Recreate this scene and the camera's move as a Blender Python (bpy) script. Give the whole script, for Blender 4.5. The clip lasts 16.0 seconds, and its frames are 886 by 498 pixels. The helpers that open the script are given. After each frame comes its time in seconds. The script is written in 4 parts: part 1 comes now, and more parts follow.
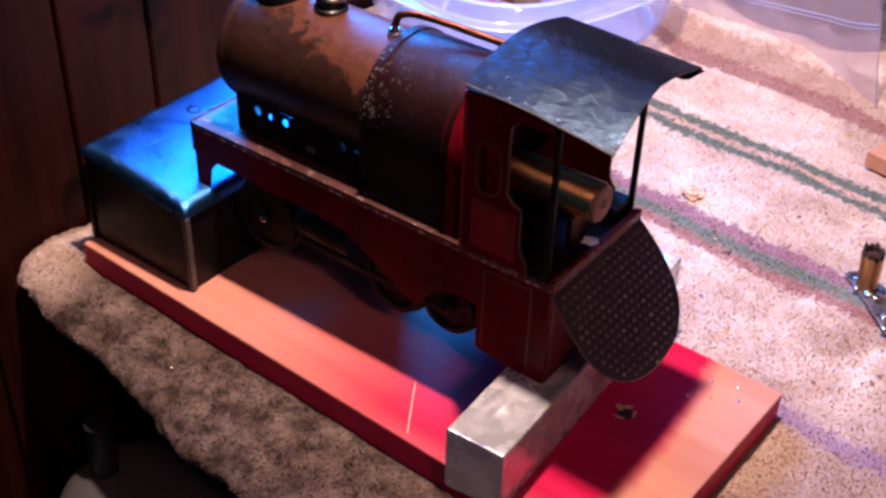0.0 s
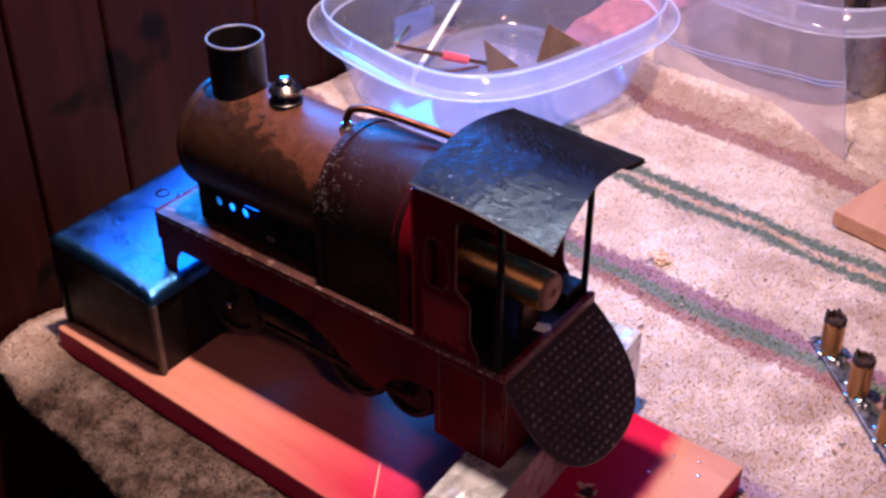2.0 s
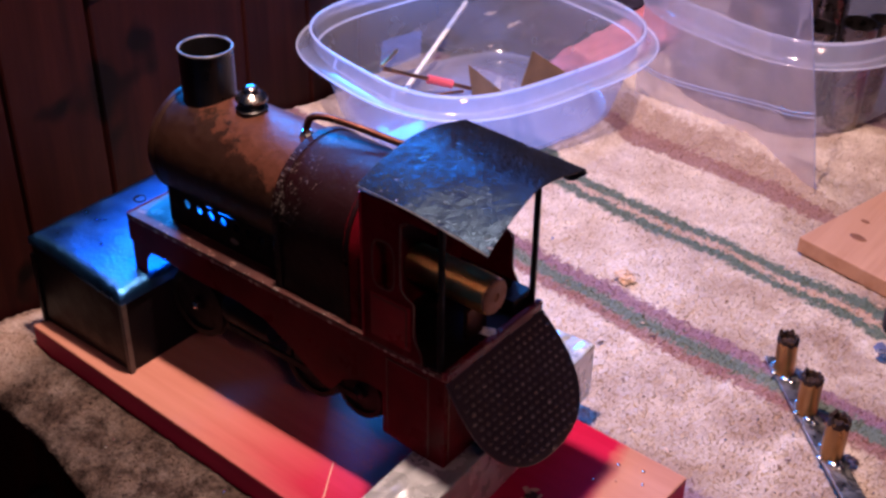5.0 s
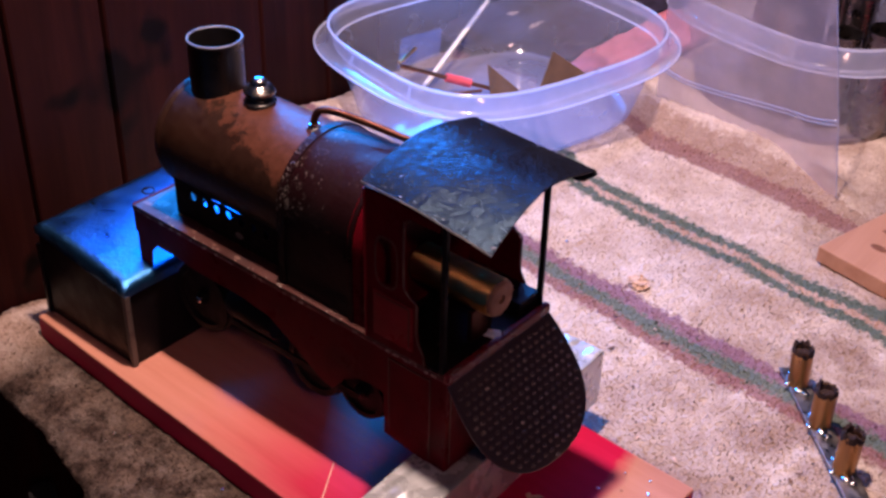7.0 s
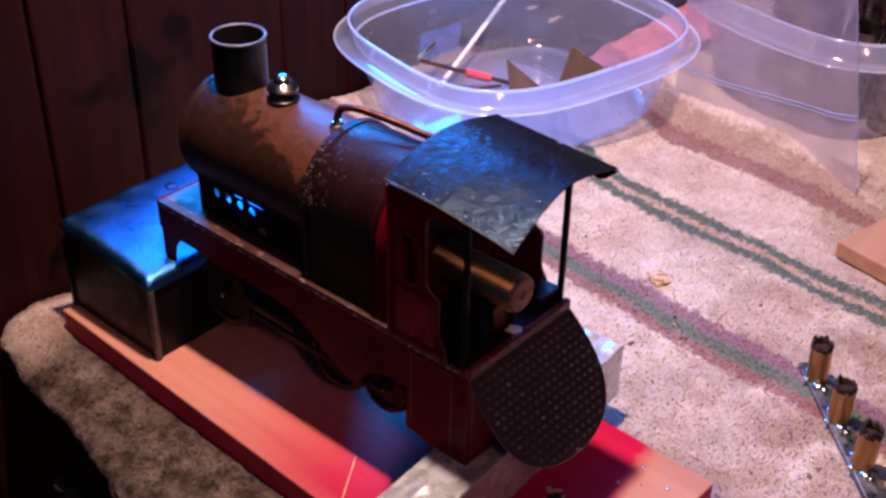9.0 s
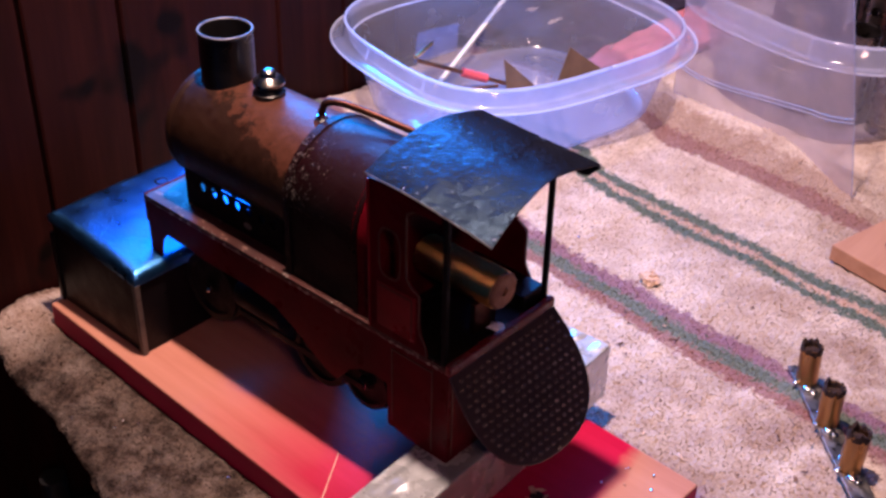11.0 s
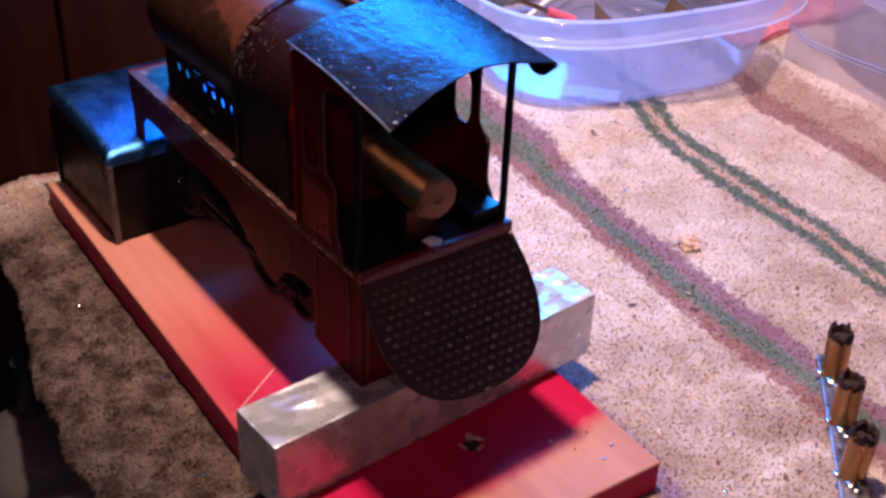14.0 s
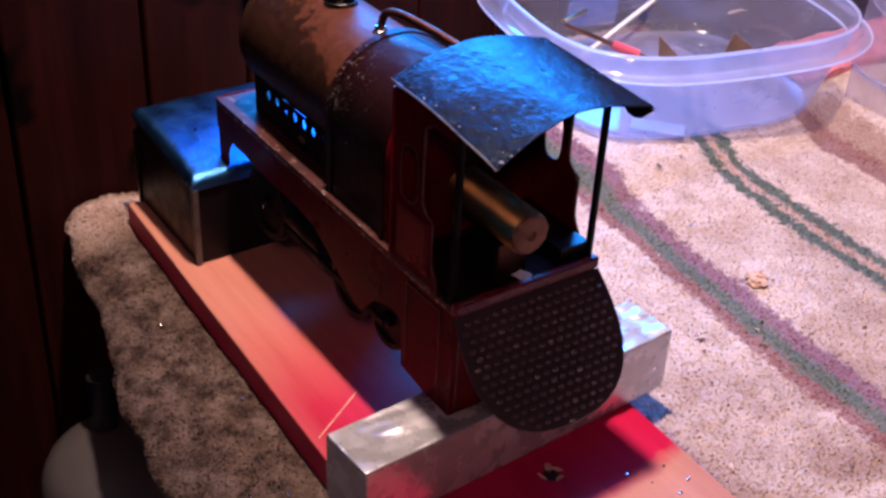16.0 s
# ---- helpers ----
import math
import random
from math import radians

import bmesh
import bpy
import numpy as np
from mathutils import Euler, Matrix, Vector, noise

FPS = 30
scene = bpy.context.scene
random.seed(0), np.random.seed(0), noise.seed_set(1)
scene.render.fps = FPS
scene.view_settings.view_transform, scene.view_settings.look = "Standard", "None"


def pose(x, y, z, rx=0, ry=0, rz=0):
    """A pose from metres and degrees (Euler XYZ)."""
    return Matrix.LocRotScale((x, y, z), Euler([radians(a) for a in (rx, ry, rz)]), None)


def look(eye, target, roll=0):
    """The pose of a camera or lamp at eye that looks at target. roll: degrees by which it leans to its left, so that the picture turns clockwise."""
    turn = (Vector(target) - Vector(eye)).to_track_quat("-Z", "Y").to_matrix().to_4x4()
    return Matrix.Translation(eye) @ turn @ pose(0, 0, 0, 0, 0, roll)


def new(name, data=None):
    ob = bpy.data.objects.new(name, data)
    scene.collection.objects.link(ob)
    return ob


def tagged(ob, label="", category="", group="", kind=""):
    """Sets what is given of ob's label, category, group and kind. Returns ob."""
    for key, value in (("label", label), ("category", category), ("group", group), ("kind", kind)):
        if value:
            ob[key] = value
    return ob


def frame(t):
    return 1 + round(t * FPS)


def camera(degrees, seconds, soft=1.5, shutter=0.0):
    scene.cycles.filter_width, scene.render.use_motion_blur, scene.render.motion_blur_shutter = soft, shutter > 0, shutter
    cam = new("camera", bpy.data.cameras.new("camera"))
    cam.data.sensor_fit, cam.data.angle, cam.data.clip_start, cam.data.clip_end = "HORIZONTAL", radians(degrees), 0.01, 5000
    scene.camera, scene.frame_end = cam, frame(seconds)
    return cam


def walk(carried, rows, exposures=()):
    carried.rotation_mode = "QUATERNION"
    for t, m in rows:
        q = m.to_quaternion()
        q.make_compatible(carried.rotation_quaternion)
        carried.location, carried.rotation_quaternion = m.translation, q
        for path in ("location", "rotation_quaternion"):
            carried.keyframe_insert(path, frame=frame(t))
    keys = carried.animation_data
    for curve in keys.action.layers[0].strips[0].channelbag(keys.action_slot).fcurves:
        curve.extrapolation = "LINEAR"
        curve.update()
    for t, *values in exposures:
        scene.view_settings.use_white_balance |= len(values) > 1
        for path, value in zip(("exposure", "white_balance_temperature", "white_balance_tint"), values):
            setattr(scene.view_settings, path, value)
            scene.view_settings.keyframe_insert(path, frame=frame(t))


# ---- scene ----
# ---- camera ----
cam = camera(40.0, 16.0, soft=2.8)
PATH = [
    (0, 0.2288, -0.4430, 0.4729, 37.16, -35.96, -1.50),
    (0.5, 0.2434, -0.4290, 0.4809, 36.71, -36.04, -0.81),
    (1, 0.2361, -0.4229, 0.4953, 37.14, -35.99, -0.82),
    (1.5, 0.2366, -0.4106, 0.4971, 37.23, -35.53, -0.52),
    (2, 0.2460, -0.4159, 0.5078, 36.85, -34.96, 0.09),
    (2.5, 0.2795, -0.4283, 0.4912, 36.94, -34.54, 0.34),
    (3, 0.2996, -0.4324, 0.4927, 37.11, -34.33, -0.05),
    (3.5, 0.2997, -0.4303, 0.4999, 37.31, -34.09, -0.20),
    (4, 0.2938, -0.4298, 0.5041, 38.00, -33.66, -0.84),
    (4.5, 0.2931, -0.4228, 0.5068, 38.29, -33.24, -0.79),
    (7, 0.2949, -0.4022, 0.4979, 40.44, -33.02, -1.27),
    (7.5, 0.2957, -0.3972, 0.4965, 40.71, -33.12, -1.03),
    (8, 0.2945, -0.3969, 0.4938, 41.01, -33.32, -1.09),
    (8.5, 0.3001, -0.4066, 0.4989, 41.30, -33.47, -1.21),
    (9, 0.2946, -0.4069, 0.5032, 41.09, -33.45, -0.92),
    (9.2, 0.2912, -0.4079, 0.5047, 41.04, -33.38, -0.80),
    (11.3, 0.3150, -0.3901, 0.4922, 42.46, -33.11, -1.34),
    (11.5, 0.3268, -0.3720, 0.4864, 43.83, -33.33, -1.66),
    (12, 0.3454, -0.3675, 0.4693, 50.13, -33.34, -2.08),
    (12.5, 0.3610, -0.3314, 0.4522, 50.98, -33.26, -2.39),
    (13, 0.3711, -0.3062, 0.4435, 52.00, -32.91, -1.94),
    (13.5, 0.3653, -0.2818, 0.4324, 53.07, -33.57, -1.72),
    (14, 0.3689, -0.2759, 0.4241, 54.18, -33.48, -1.99),
    (14.5, 0.3629, -0.2828, 0.4284, 55.44, -33.38, -2.68),
    (15, 0.3578, -0.2906, 0.4296, 55.71, -33.22, -2.68),
    (15.5, 0.3603, -0.2999, 0.4314, 55.84, -32.96, -2.71),
    (16, 0.3564, -0.3069, 0.4370, 55.90, -32.78, -2.79),
]
walk(cam, [(t, pose(x, y, z, 90 + pitch, roll, yaw)) for t, x, y, z, yaw, pitch, roll in PATH],
     [(0.0, 0.26), (1.0, 0.02), (1.5, 0.04), (2.5, 0.02), (3.5, -0.24), (8.0, -0.27), (9.0, -0.23), (11.5, -0.18), (12.0, -0.16), (12.5, -0.06), (13.5, -0.18), (15.0, -0.26), (16.0, -0.20)])

# ---- light ----
world = bpy.data.worlds.new("room_air")
scene.world = world
world.use_nodes = True
world.node_tree.nodes["Background"].inputs[0].default_value = (0.16, 0.12, 0.30, 1)
world.node_tree.nodes["Background"].inputs[1].default_value = 0.12


def area_lamp(name, eye, target, size, watts, colour, size_y=None):
    data = bpy.data.lights.new(name, "AREA")
    data.size, data.energy, data.color = size, watts, colour
    if size_y:
        data.shape, data.size_y = "RECTANGLE", size_y
    ob = new(name, data)
    ob.matrix_world = look(eye, target)
    return ob


def shaded_lamp(name, at, target, radius, watts, colour, cone):
    """A bulb under a shade that throws its light one way."""
    data = bpy.data.lights.new(name, "SPOT")
    data.shadow_soft_size, data.energy, data.color = radius, watts, colour
    data.spot_size, data.spot_blend = radians(cone), 0.75
    ob = new(name, data)
    ob.matrix_world = look(at, target)
    return ob


shaded_lamp("bench_lamp", (-0.085, -0.01, 0.92), (-0.22, 0.27, 0.0), 0.018, 67.0, (1.0, 0.70, 0.605), 75)
shaded_lamp("room_lamp", (1.05, -0.80, 1.15), (0.0, 0.1, 0.0), 0.10, 18.0, (1.0, 0.52, 0.46), 50)
# stands in for the unseen source of the blue light on the far side
area_lamp("far_blue_light", (-1.25, 0.93, 0.97), (-0.1, 0.05, 0.1), 1.05, 95.0, (0.003, 0.25, 1.0), 0.52)
# added fill lamp: soft blue for the towel corner, roof and tub
area_lamp("blue_fill", (-0.392, 0.25, 0.60), (0.0, 0.05, 0.1), 0.55, 1.7, (0.20, 0.29, 1.0), 0.50)

# ---- materials ----


class Mat:
    """A node material: noise-mixed colours, roughness, bump."""

    def __init__(self, name, rough=0.5, metal=0.0, spec=0.5):
        self.m = bpy.data.materials.new(name)
        self.m.use_nodes = True
        self.t = self.m.node_tree
        self.b = self.t.nodes["Principled BSDF"]
        self.b.inputs["Roughness"].default_value = rough
        self.b.inputs["Metallic"].default_value = metal
        self.b.inputs["Specular IOR Level"].default_value = spec
        self.co = self.t.nodes.new("ShaderNodeTexCoord").outputs["Object"]

    def link(self, a, b):
        self.t.links.new(a, b)

    def noise(self, scale, detail=4.0, stretch=None, rough=0.55, seed=0.0):
        n = self.t.nodes.new("ShaderNodeTexNoise")
        n.inputs["Scale"].default_value = scale
        n.inputs["Detail"].default_value = detail
        n.inputs["Roughness"].default_value = rough
        mp = self.t.nodes.new("ShaderNodeMapping")
        mp.inputs["Scale"].default_value = stretch or (1, 1, 1)
        mp.inputs["Location"].default_value = (seed, seed * 0.7, seed * 1.3)
        self.link(self.co, mp.inputs["Vector"])
        self.link(mp.outputs[0], n.inputs["Vector"])
        return n.outputs["Fac"]

    def ramp(self, fac, stops):
        r = self.t.nodes.new("ShaderNodeValToRGB")
        el = r.color_ramp.elements
        while len(el) < len(stops):
            el.new(0.5)
        for e, (p, c) in zip(el, stops):
            e.position = p
            e.color = (*c, 1) if len(c) == 3 else c
        self.link(fac, r.inputs[0])
        return r.outputs[0]

    def step(self, fac, a, b, lo=0.0, hi=1.0):
        r = self.t.nodes.new("ShaderNodeMapRange")
        r.inputs[1].default_value, r.inputs[2].default_value = a, b
        r.inputs[3].default_value, r.inputs[4].default_value = lo, hi
        self.link(fac, r.inputs[0])
        return r.outputs[0]

    def mix(self, fac, a, b):
        n = self.t.nodes.new("ShaderNodeMix")
        n.data_type = "RGBA"
        for s, v in ((n.inputs[0], fac), (n.inputs[6], a), (n.inputs[7], b)):
            if hasattr(v, "is_output"):
                self.link(v, s)
            elif isinstance(v, (int, float)):
                s.default_value = v
            else:
                s.default_value = (*v, 1)
        return n.outputs[2]

    def math(self, op, a, b=0.0):
        n = self.t.nodes.new("ShaderNodeMath")
        n.operation = op
        for s, v in ((n.inputs[0], a), (n.inputs[1], b)):
            if hasattr(v, "is_output"):
                self.link(v, s)
            else:
                s.default_value = v
        return n.outputs[0]

    def axis(self, k):
        n = self.t.nodes.new("ShaderNodeSeparateXYZ")
        self.link(self.co, n.inputs[0])
        return n.outputs[k]

    def colour(self, c):
        if hasattr(c, "is_output"):
            self.link(c, self.b.inputs["Base Color"])
        else:
            self.b.inputs["Base Color"].default_value = (*c, 1)
        return self

    def rough(self, fac):
        self.link(fac, self.b.inputs["Roughness"])
        return self

    def bump(self, fac, dist, strength=1.0):
        n = self.t.nodes.new("ShaderNodeBump")
        n.inputs["Distance"].default_value = dist
        n.inputs["Strength"].default_value = strength
        self.link(fac, n.inputs["Height"])
        if self.b.inputs["Normal"].is_linked:
            self.link(self.b.inputs["Normal"].links[0].from_socket, n.inputs["Normal"])
        self.link(n.outputs[0], self.b.inputs["Normal"])
        return self


def paint(name, base, worn, rough=0.35, wear=0.66, scale=120, spec=0.5, dents=0.0004, metal_=0.0, vary=0.35):
    m = Mat(name, rough, metal_, spec)
    dirt = m.noise(28, 5)
    chips = m.step(m.noise(scale, 6, rough=0.7), wear, wear + 0.03)
    dull = tuple(c * 0.55 for c in base)
    m.colour(m.mix(chips, m.mix(m.step(dirt, 0.35, 0.7), base, dull), worn))
    m.rough(m.step(m.noise(60, 4, seed=3), 0.3, 0.7, rough * (1 - 0.7 * vary), min(1, rough * (1 + 1.4 * vary))))
    m.bump(m.noise(45, 3, seed=1), dents).bump(m.noise(230, 3, seed=5), dents * 0.35).bump(m.noise(600, 2, seed=8), 0.0001)
    return m.m


def crinkled(name, base, worn, rough, spec, metal_=0.0, grain=210, relief=0.00012, sheen=(1.0, 1.0, 1.0), flaked=None):
    """Thick enamel with a crinkled skin, scuffed through in places."""
    m = Mat(name, rough, metal_, spec)
    m.b.inputs["Specular Tint"].default_value = (*sheen, 1)
    wrinkle = m.noise(grain, 5, (1, 1.4, 1), 0.62, 4)
    scuff = m.step(m.noise(330, 5, rough=0.75, seed=2), 0.69, 0.73)
    if flaked is not None:
        # flaked to bare tin towards one side
        near = m.math("MULTIPLY", m.step(m.math("ADD", m.axis(1), m.math("MULTIPLY", m.noise(40, 4, seed=13), 0.03)), flaked[0], flaked[1], 0.0, 0.07), 1.0)
        scuff = m.math("MAXIMUM", scuff, m.step(m.math("ADD", m.noise(330, 5, rough=0.72, seed=15), near), 0.695, 0.725, 0.0, 0.9))
    dull = m.step(m.noise(34, 4, seed=9), 0.35, 0.70)
    m.colour(m.mix(scuff, m.mix(dull, base, tuple(c * (0.8 if metal_ else 0.5) for c in base)), worn))
    m.rough(m.step(m.noise(75, 5, seed=3), 0.3, 0.7, rough * 0.85, rough * 1.35))
    m.bump(m.noise(48, 4, seed=1), 0.00002 if metal_ else 0.00035).bump(m.step(wrinkle, 0.35, 0.65), relief).bump(m.noise(800, 3, seed=6), 0.00003)
    return m.m


def firebox_mat():
    """Maroon over black, flaked pale along the front band."""
    m = Mat("chipped_firebox_enamel", 0.36, 0.0, 0.18)
    x, z = m.axis(0), m.axis(2)
    high = m.step(m.math("ADD", z, m.math("MULTIPLY", m.noise(70, 4), 0.02)), 0.178, 0.205)
    base = m.mix(high, (0.005, 0.0022, 0.0026), (0.015, 0.0030, 0.0040))
    near = m.math("ADD", m.step(x, -0.122, -0.066, 0.13, 0.03), m.math("MULTIPLY", m.math("SUBTRACT", m.noise(50, 3, seed=6), 0.5), 0.16))
    flake = m.step(m.math("ADD", m.noise(430, 6, rough=0.8, seed=2), near), 0.70, 0.74)
    flake = m.math("MULTIPLY", flake, m.step(z, 0.150, 0.178))
    m.colour(m.mix(flake, base, (0.20, 0.175, 0.16)))
    m.rough(m.step(m.noise(60, 4, seed=3), 0.3, 0.7, 0.27, 0.50))
    m.bump(m.noise(45, 3, seed=1), 0.0004).bump(m.noise(230, 5, seed=5, rough=0.7), 0.0004).bump(flake, 0.0003)
    return m.m


RED = paint("maroon_enamel", (0.108, 0.0025, 0.0082), (0.12, 0.05, 0.04), 0.30, 0.76, 120, 0.06)
RED2 = paint("red_enamel_panel", (0.24, 0.0080, 0.016), (0.20, 0.10, 0.07), 0.30, 0.72, 120, 0.35)
RED3 = paint("bright_red_rolled_edge", (0.20, 0.010, 0.020), (0.30, 0.20, 0.17), 0.26, 0.69, 200, 0.5)
BLACK = paint("black_enamel", (0.007, 0.006, 0.007), (0.12, 0.10, 0.09), 0.30, 0.70, 120, 0.45)
# blue tint put into the roof's reflections, cooling the lamp's warm sheen
ROOF = crinkled("worn_roof_enamel", (0.008, 0.007, 0.008), (0.18, 0.155, 0.145), 0.21, 0.27, 0.0, 190, 0.00021, (0.34, 0.62, 1.0), (0.000, -0.035))
FIRE = firebox_mat()
GOLD = paint("faded_gold_lining", (0.085, 0.028, 0.017), (0.04, 0.008, 0.007), 0.45, 0.60, 200)
TIN = paint("blackened_tin", (0.007, 0.006, 0.008), (0.06, 0.035, 0.022), 0.36, 0.69, 70, 0.16, 0.0004)
DARK = paint("sooty_iron", (0.005, 0.004, 0.004), (0.03, 0.018, 0.014), 0.55, 0.68, 120, 0.15)
# black lid; the blue light it mirrors is put into its metal colour
LID = crinkled("blue_reflection_lid", (0.060, 0.250, 0.600), (0.012, 0.03, 0.06), 0.30, 0.5, 1.0, 260, 0.00020)
FOOTM = paint("worn_running_plate", (0.060, 0.020, 0.017), (0.16, 0.09, 0.072), 0.44, 0.60, 90, 0.3)
WORNEDGE = paint("worn_red_edge", (0.11, 0.008, 0.011), (0.42, 0.32, 0.28), 0.34, 0.54, 230)
GREYRIM = paint("bare_tin_edge", (0.13, 0.11, 0.10), (0.05, 0.04, 0.04), 0.4, 0.55)


def boiler_mat():
    """Olive-brown burnt copper with a bare reddish patch round the valve."""
    m = Mat("browned_copper", 0.40, 0.0, 0.24)
    fine = m.noise(190, 6, rough=0.65)
    streak = m.noise(30, 5, (0.4, 1.2, 1.2), seed=2)
    edge = m.math("MULTIPLY", m.math("SUBTRACT", m.noise(90, 6, rough=0.72, seed=4), 0.5), 0.055)
    # bare above a ragged line that climbs towards the chimney
    line = m.math("SUBTRACT", m.math("ADD", m.axis(2), m.math("MULTIPLY", m.axis(0), 0.22)), 0.1515)
    patch = m.step(m.math("ADD", line, edge), -0.0015, 0.0015)
    brown = m.mix(m.step(streak, 0.35, 0.65), (0.007, 0.0027, 0.0017), (0.021, 0.0074, 0.0042))
    brown = m.mix(m.step(fine, 0.35, 0.7), brown, (0.026, 0.0105, 0.006))
    bare = m.mix(m.step(fine, 0.3, 0.7), (0.052, 0.0175, 0.0100), (0.090, 0.030, 0.0175))
    m.colour(m.mix(patch, brown, bare))
    m.rough(m.step(fine, 0.3, 0.7, 0.34, 0.55))
    m.bump(m.noise(60, 4), 0.0003).bump(fine, 0.00030)
    return m.m


COPPER = boiler_mat()


def metal(name, c1, c2, rough=0.3, stretch=(1, 1, 1), scale=60, weight=1.0):
    m = Mat(name, rough, weight)
    n = m.noise(scale, 5, stretch)
    m.colour(m.mix(m.step(n, 0.35, 0.65), c1, c2))
    m.rough(m.step(m.noise(scale * 2, 4, stretch, seed=2), 0.3, 0.7, rough * 0.7, rough * 1.5))
    m.bump(n, 0.00015)
    return m.m


def sawn_alu():
    """Bright aluminium, hand-polished in loops on top, finely sawn on the sides."""
    m = Mat("sawn_aluminium", 0.26, 0.50, 0.5)
    loops = m.t.nodes.new("ShaderNodeTexWave")
    loops.wave_type, loops.rings_direction = "RINGS", "SPHERICAL"
    loops.inputs["Scale"].default_value, loops.inputs["Distortion"].default_value = 16.0, 5.0
    loops.inputs["Detail"].default_value, loops.inputs["Detail Scale"].default_value = 2.0, 1.6
    mp = m.t.nodes.new("ShaderNodeMapping")
    mp.inputs["Location"].default_value, mp.inputs["Scale"].default_value = (0.012, 0.035, 0.0), (1.7, 0.75, 1.0)
    m.link(m.co, mp.inputs["Vector"])
    m.link(mp.outputs[0], loops.inputs["Vector"])
    top = m.step(m.axis(2), 0.0560, 0.0568)
    saw = m.noise(240, 4, (1, 0.12, 1), 0.6)
    scuff = m.noise(70, 5, seed=5)
    m.colour(m.mix(m.step(scuff, 0.3, 0.7), (0.46, 0.47, 0.49), (0.72, 0.73, 0.75)))
    m.rough(m.step(scuff, 0.3, 0.7, 0.19, 0.36))
    m.bump(m.math("MULTIPLY", loops.outputs["Fac"], top), 0.0023).bump(m.math("MULTIPLY", m.noise(38, 3, seed=3), top), 0.0006).bump(saw, 0.00008)
    return m.m


ALU = sawn_alu()
BRASS = metal("turned_brass", (0.70, 0.42, 0.15), (0.86, 0.55, 0.22), 0.46)
# turned on a lathe: the fine rings spread a highlight along the tube
BRASS.node_tree.nodes["Principled BSDF"].inputs["Anisotropic"].default_value = 0.9
BRASS.node_tree.nodes["Principled BSDF"].inputs["Anisotropic Rotation"].default_value = 0.25
lathe_marks = BRASS.node_tree.nodes.new("ShaderNodeTangent")
lathe_marks.direction_type, lathe_marks.axis = "RADIAL", "X"
BRASS.node_tree.links.new(lathe_marks.outputs[0], BRASS.node_tree.nodes["Principled BSDF"].inputs["Tangent"])
CASE = metal("brown_brass_tube", (0.36, 0.19, 0.08), (0.50, 0.28, 0.12), 0.30, (1, 1, 0.3))
PIPE = metal("dull_copper_pipe", (0.26, 0.11, 0.06), (0.38, 0.17, 0.09), 0.35)
STEAM = metal("dull_brown_pipe", (0.09, 0.034, 0.022), (0.15, 0.060, 0.038), 0.42)
STEEL = metal("galvanised_strip", (0.36, 0.33, 0.32), (0.52, 0.48, 0.46), 0.35, (1, 1, 1), 120)
SOLDER = metal("shiny_solder", (0.62, 0.60, 0.60), (0.80, 0.78, 0.78), 0.18, (1, 1, 1), 300)
NICKEL = metal("nickel_valve", (0.36, 0.31, 0.29), (0.46, 0.41, 0.38), 0.22)
CANS = metal("silvery_can", (0.16, 0.13, 0.12), (0.30, 0.26, 0.25), 0.28)
CAP = metal("raw_copper_cap", (0.26, 0.13, 0.085), (0.40, 0.21, 0.14), 0.55, weight=0.5)


def wood(name, dark, mid, light, along, knots=0.0, rough=0.55, scale=70.0):
    m = Mat(name, rough, 0.0, 0.10)
    st = [1.0, 1.0, 1.0]
    st[along] = 0.06
    g = m.noise(scale, 6, st, 0.65)
    b = m.noise(9, 3, (1, 1, 1), seed=2)
    c = m.ramp(g, [(0.25, dark), (0.5, mid), (0.78, light)])
    c = m.mix(m.step(b, 0.4, 0.7, 0.0, 0.55), c, mid)
    if knots:
        k = m.step(m.noise(14, 2, seed=9), knots, knots + 0.05)
        c = m.mix(k, c, tuple(v * 0.35 for v in dark))
    m.colour(c)
    m.bump(g, 0.0002)
    return m


PANEL = wood("stained_wall_panel", (0.005, 0.0008, 0.0006), (0.019, 0.0033, 0.0026), (0.040, 0.0080, 0.0058), 2, 0.62, 0.55, 60).m
PLANK = wood("pine_offcut", (0.36, 0.175, 0.112), (0.46, 0.245, 0.165), (0.54, 0.31, 0.22), 1, 0.72, 0.6, 80).m
TABLE = wood("dark_bench_wood", (0.020, 0.009, 0.006), (0.045, 0.018, 0.011), (0.075, 0.032, 0.02), 0, 0.0, 0.6).m


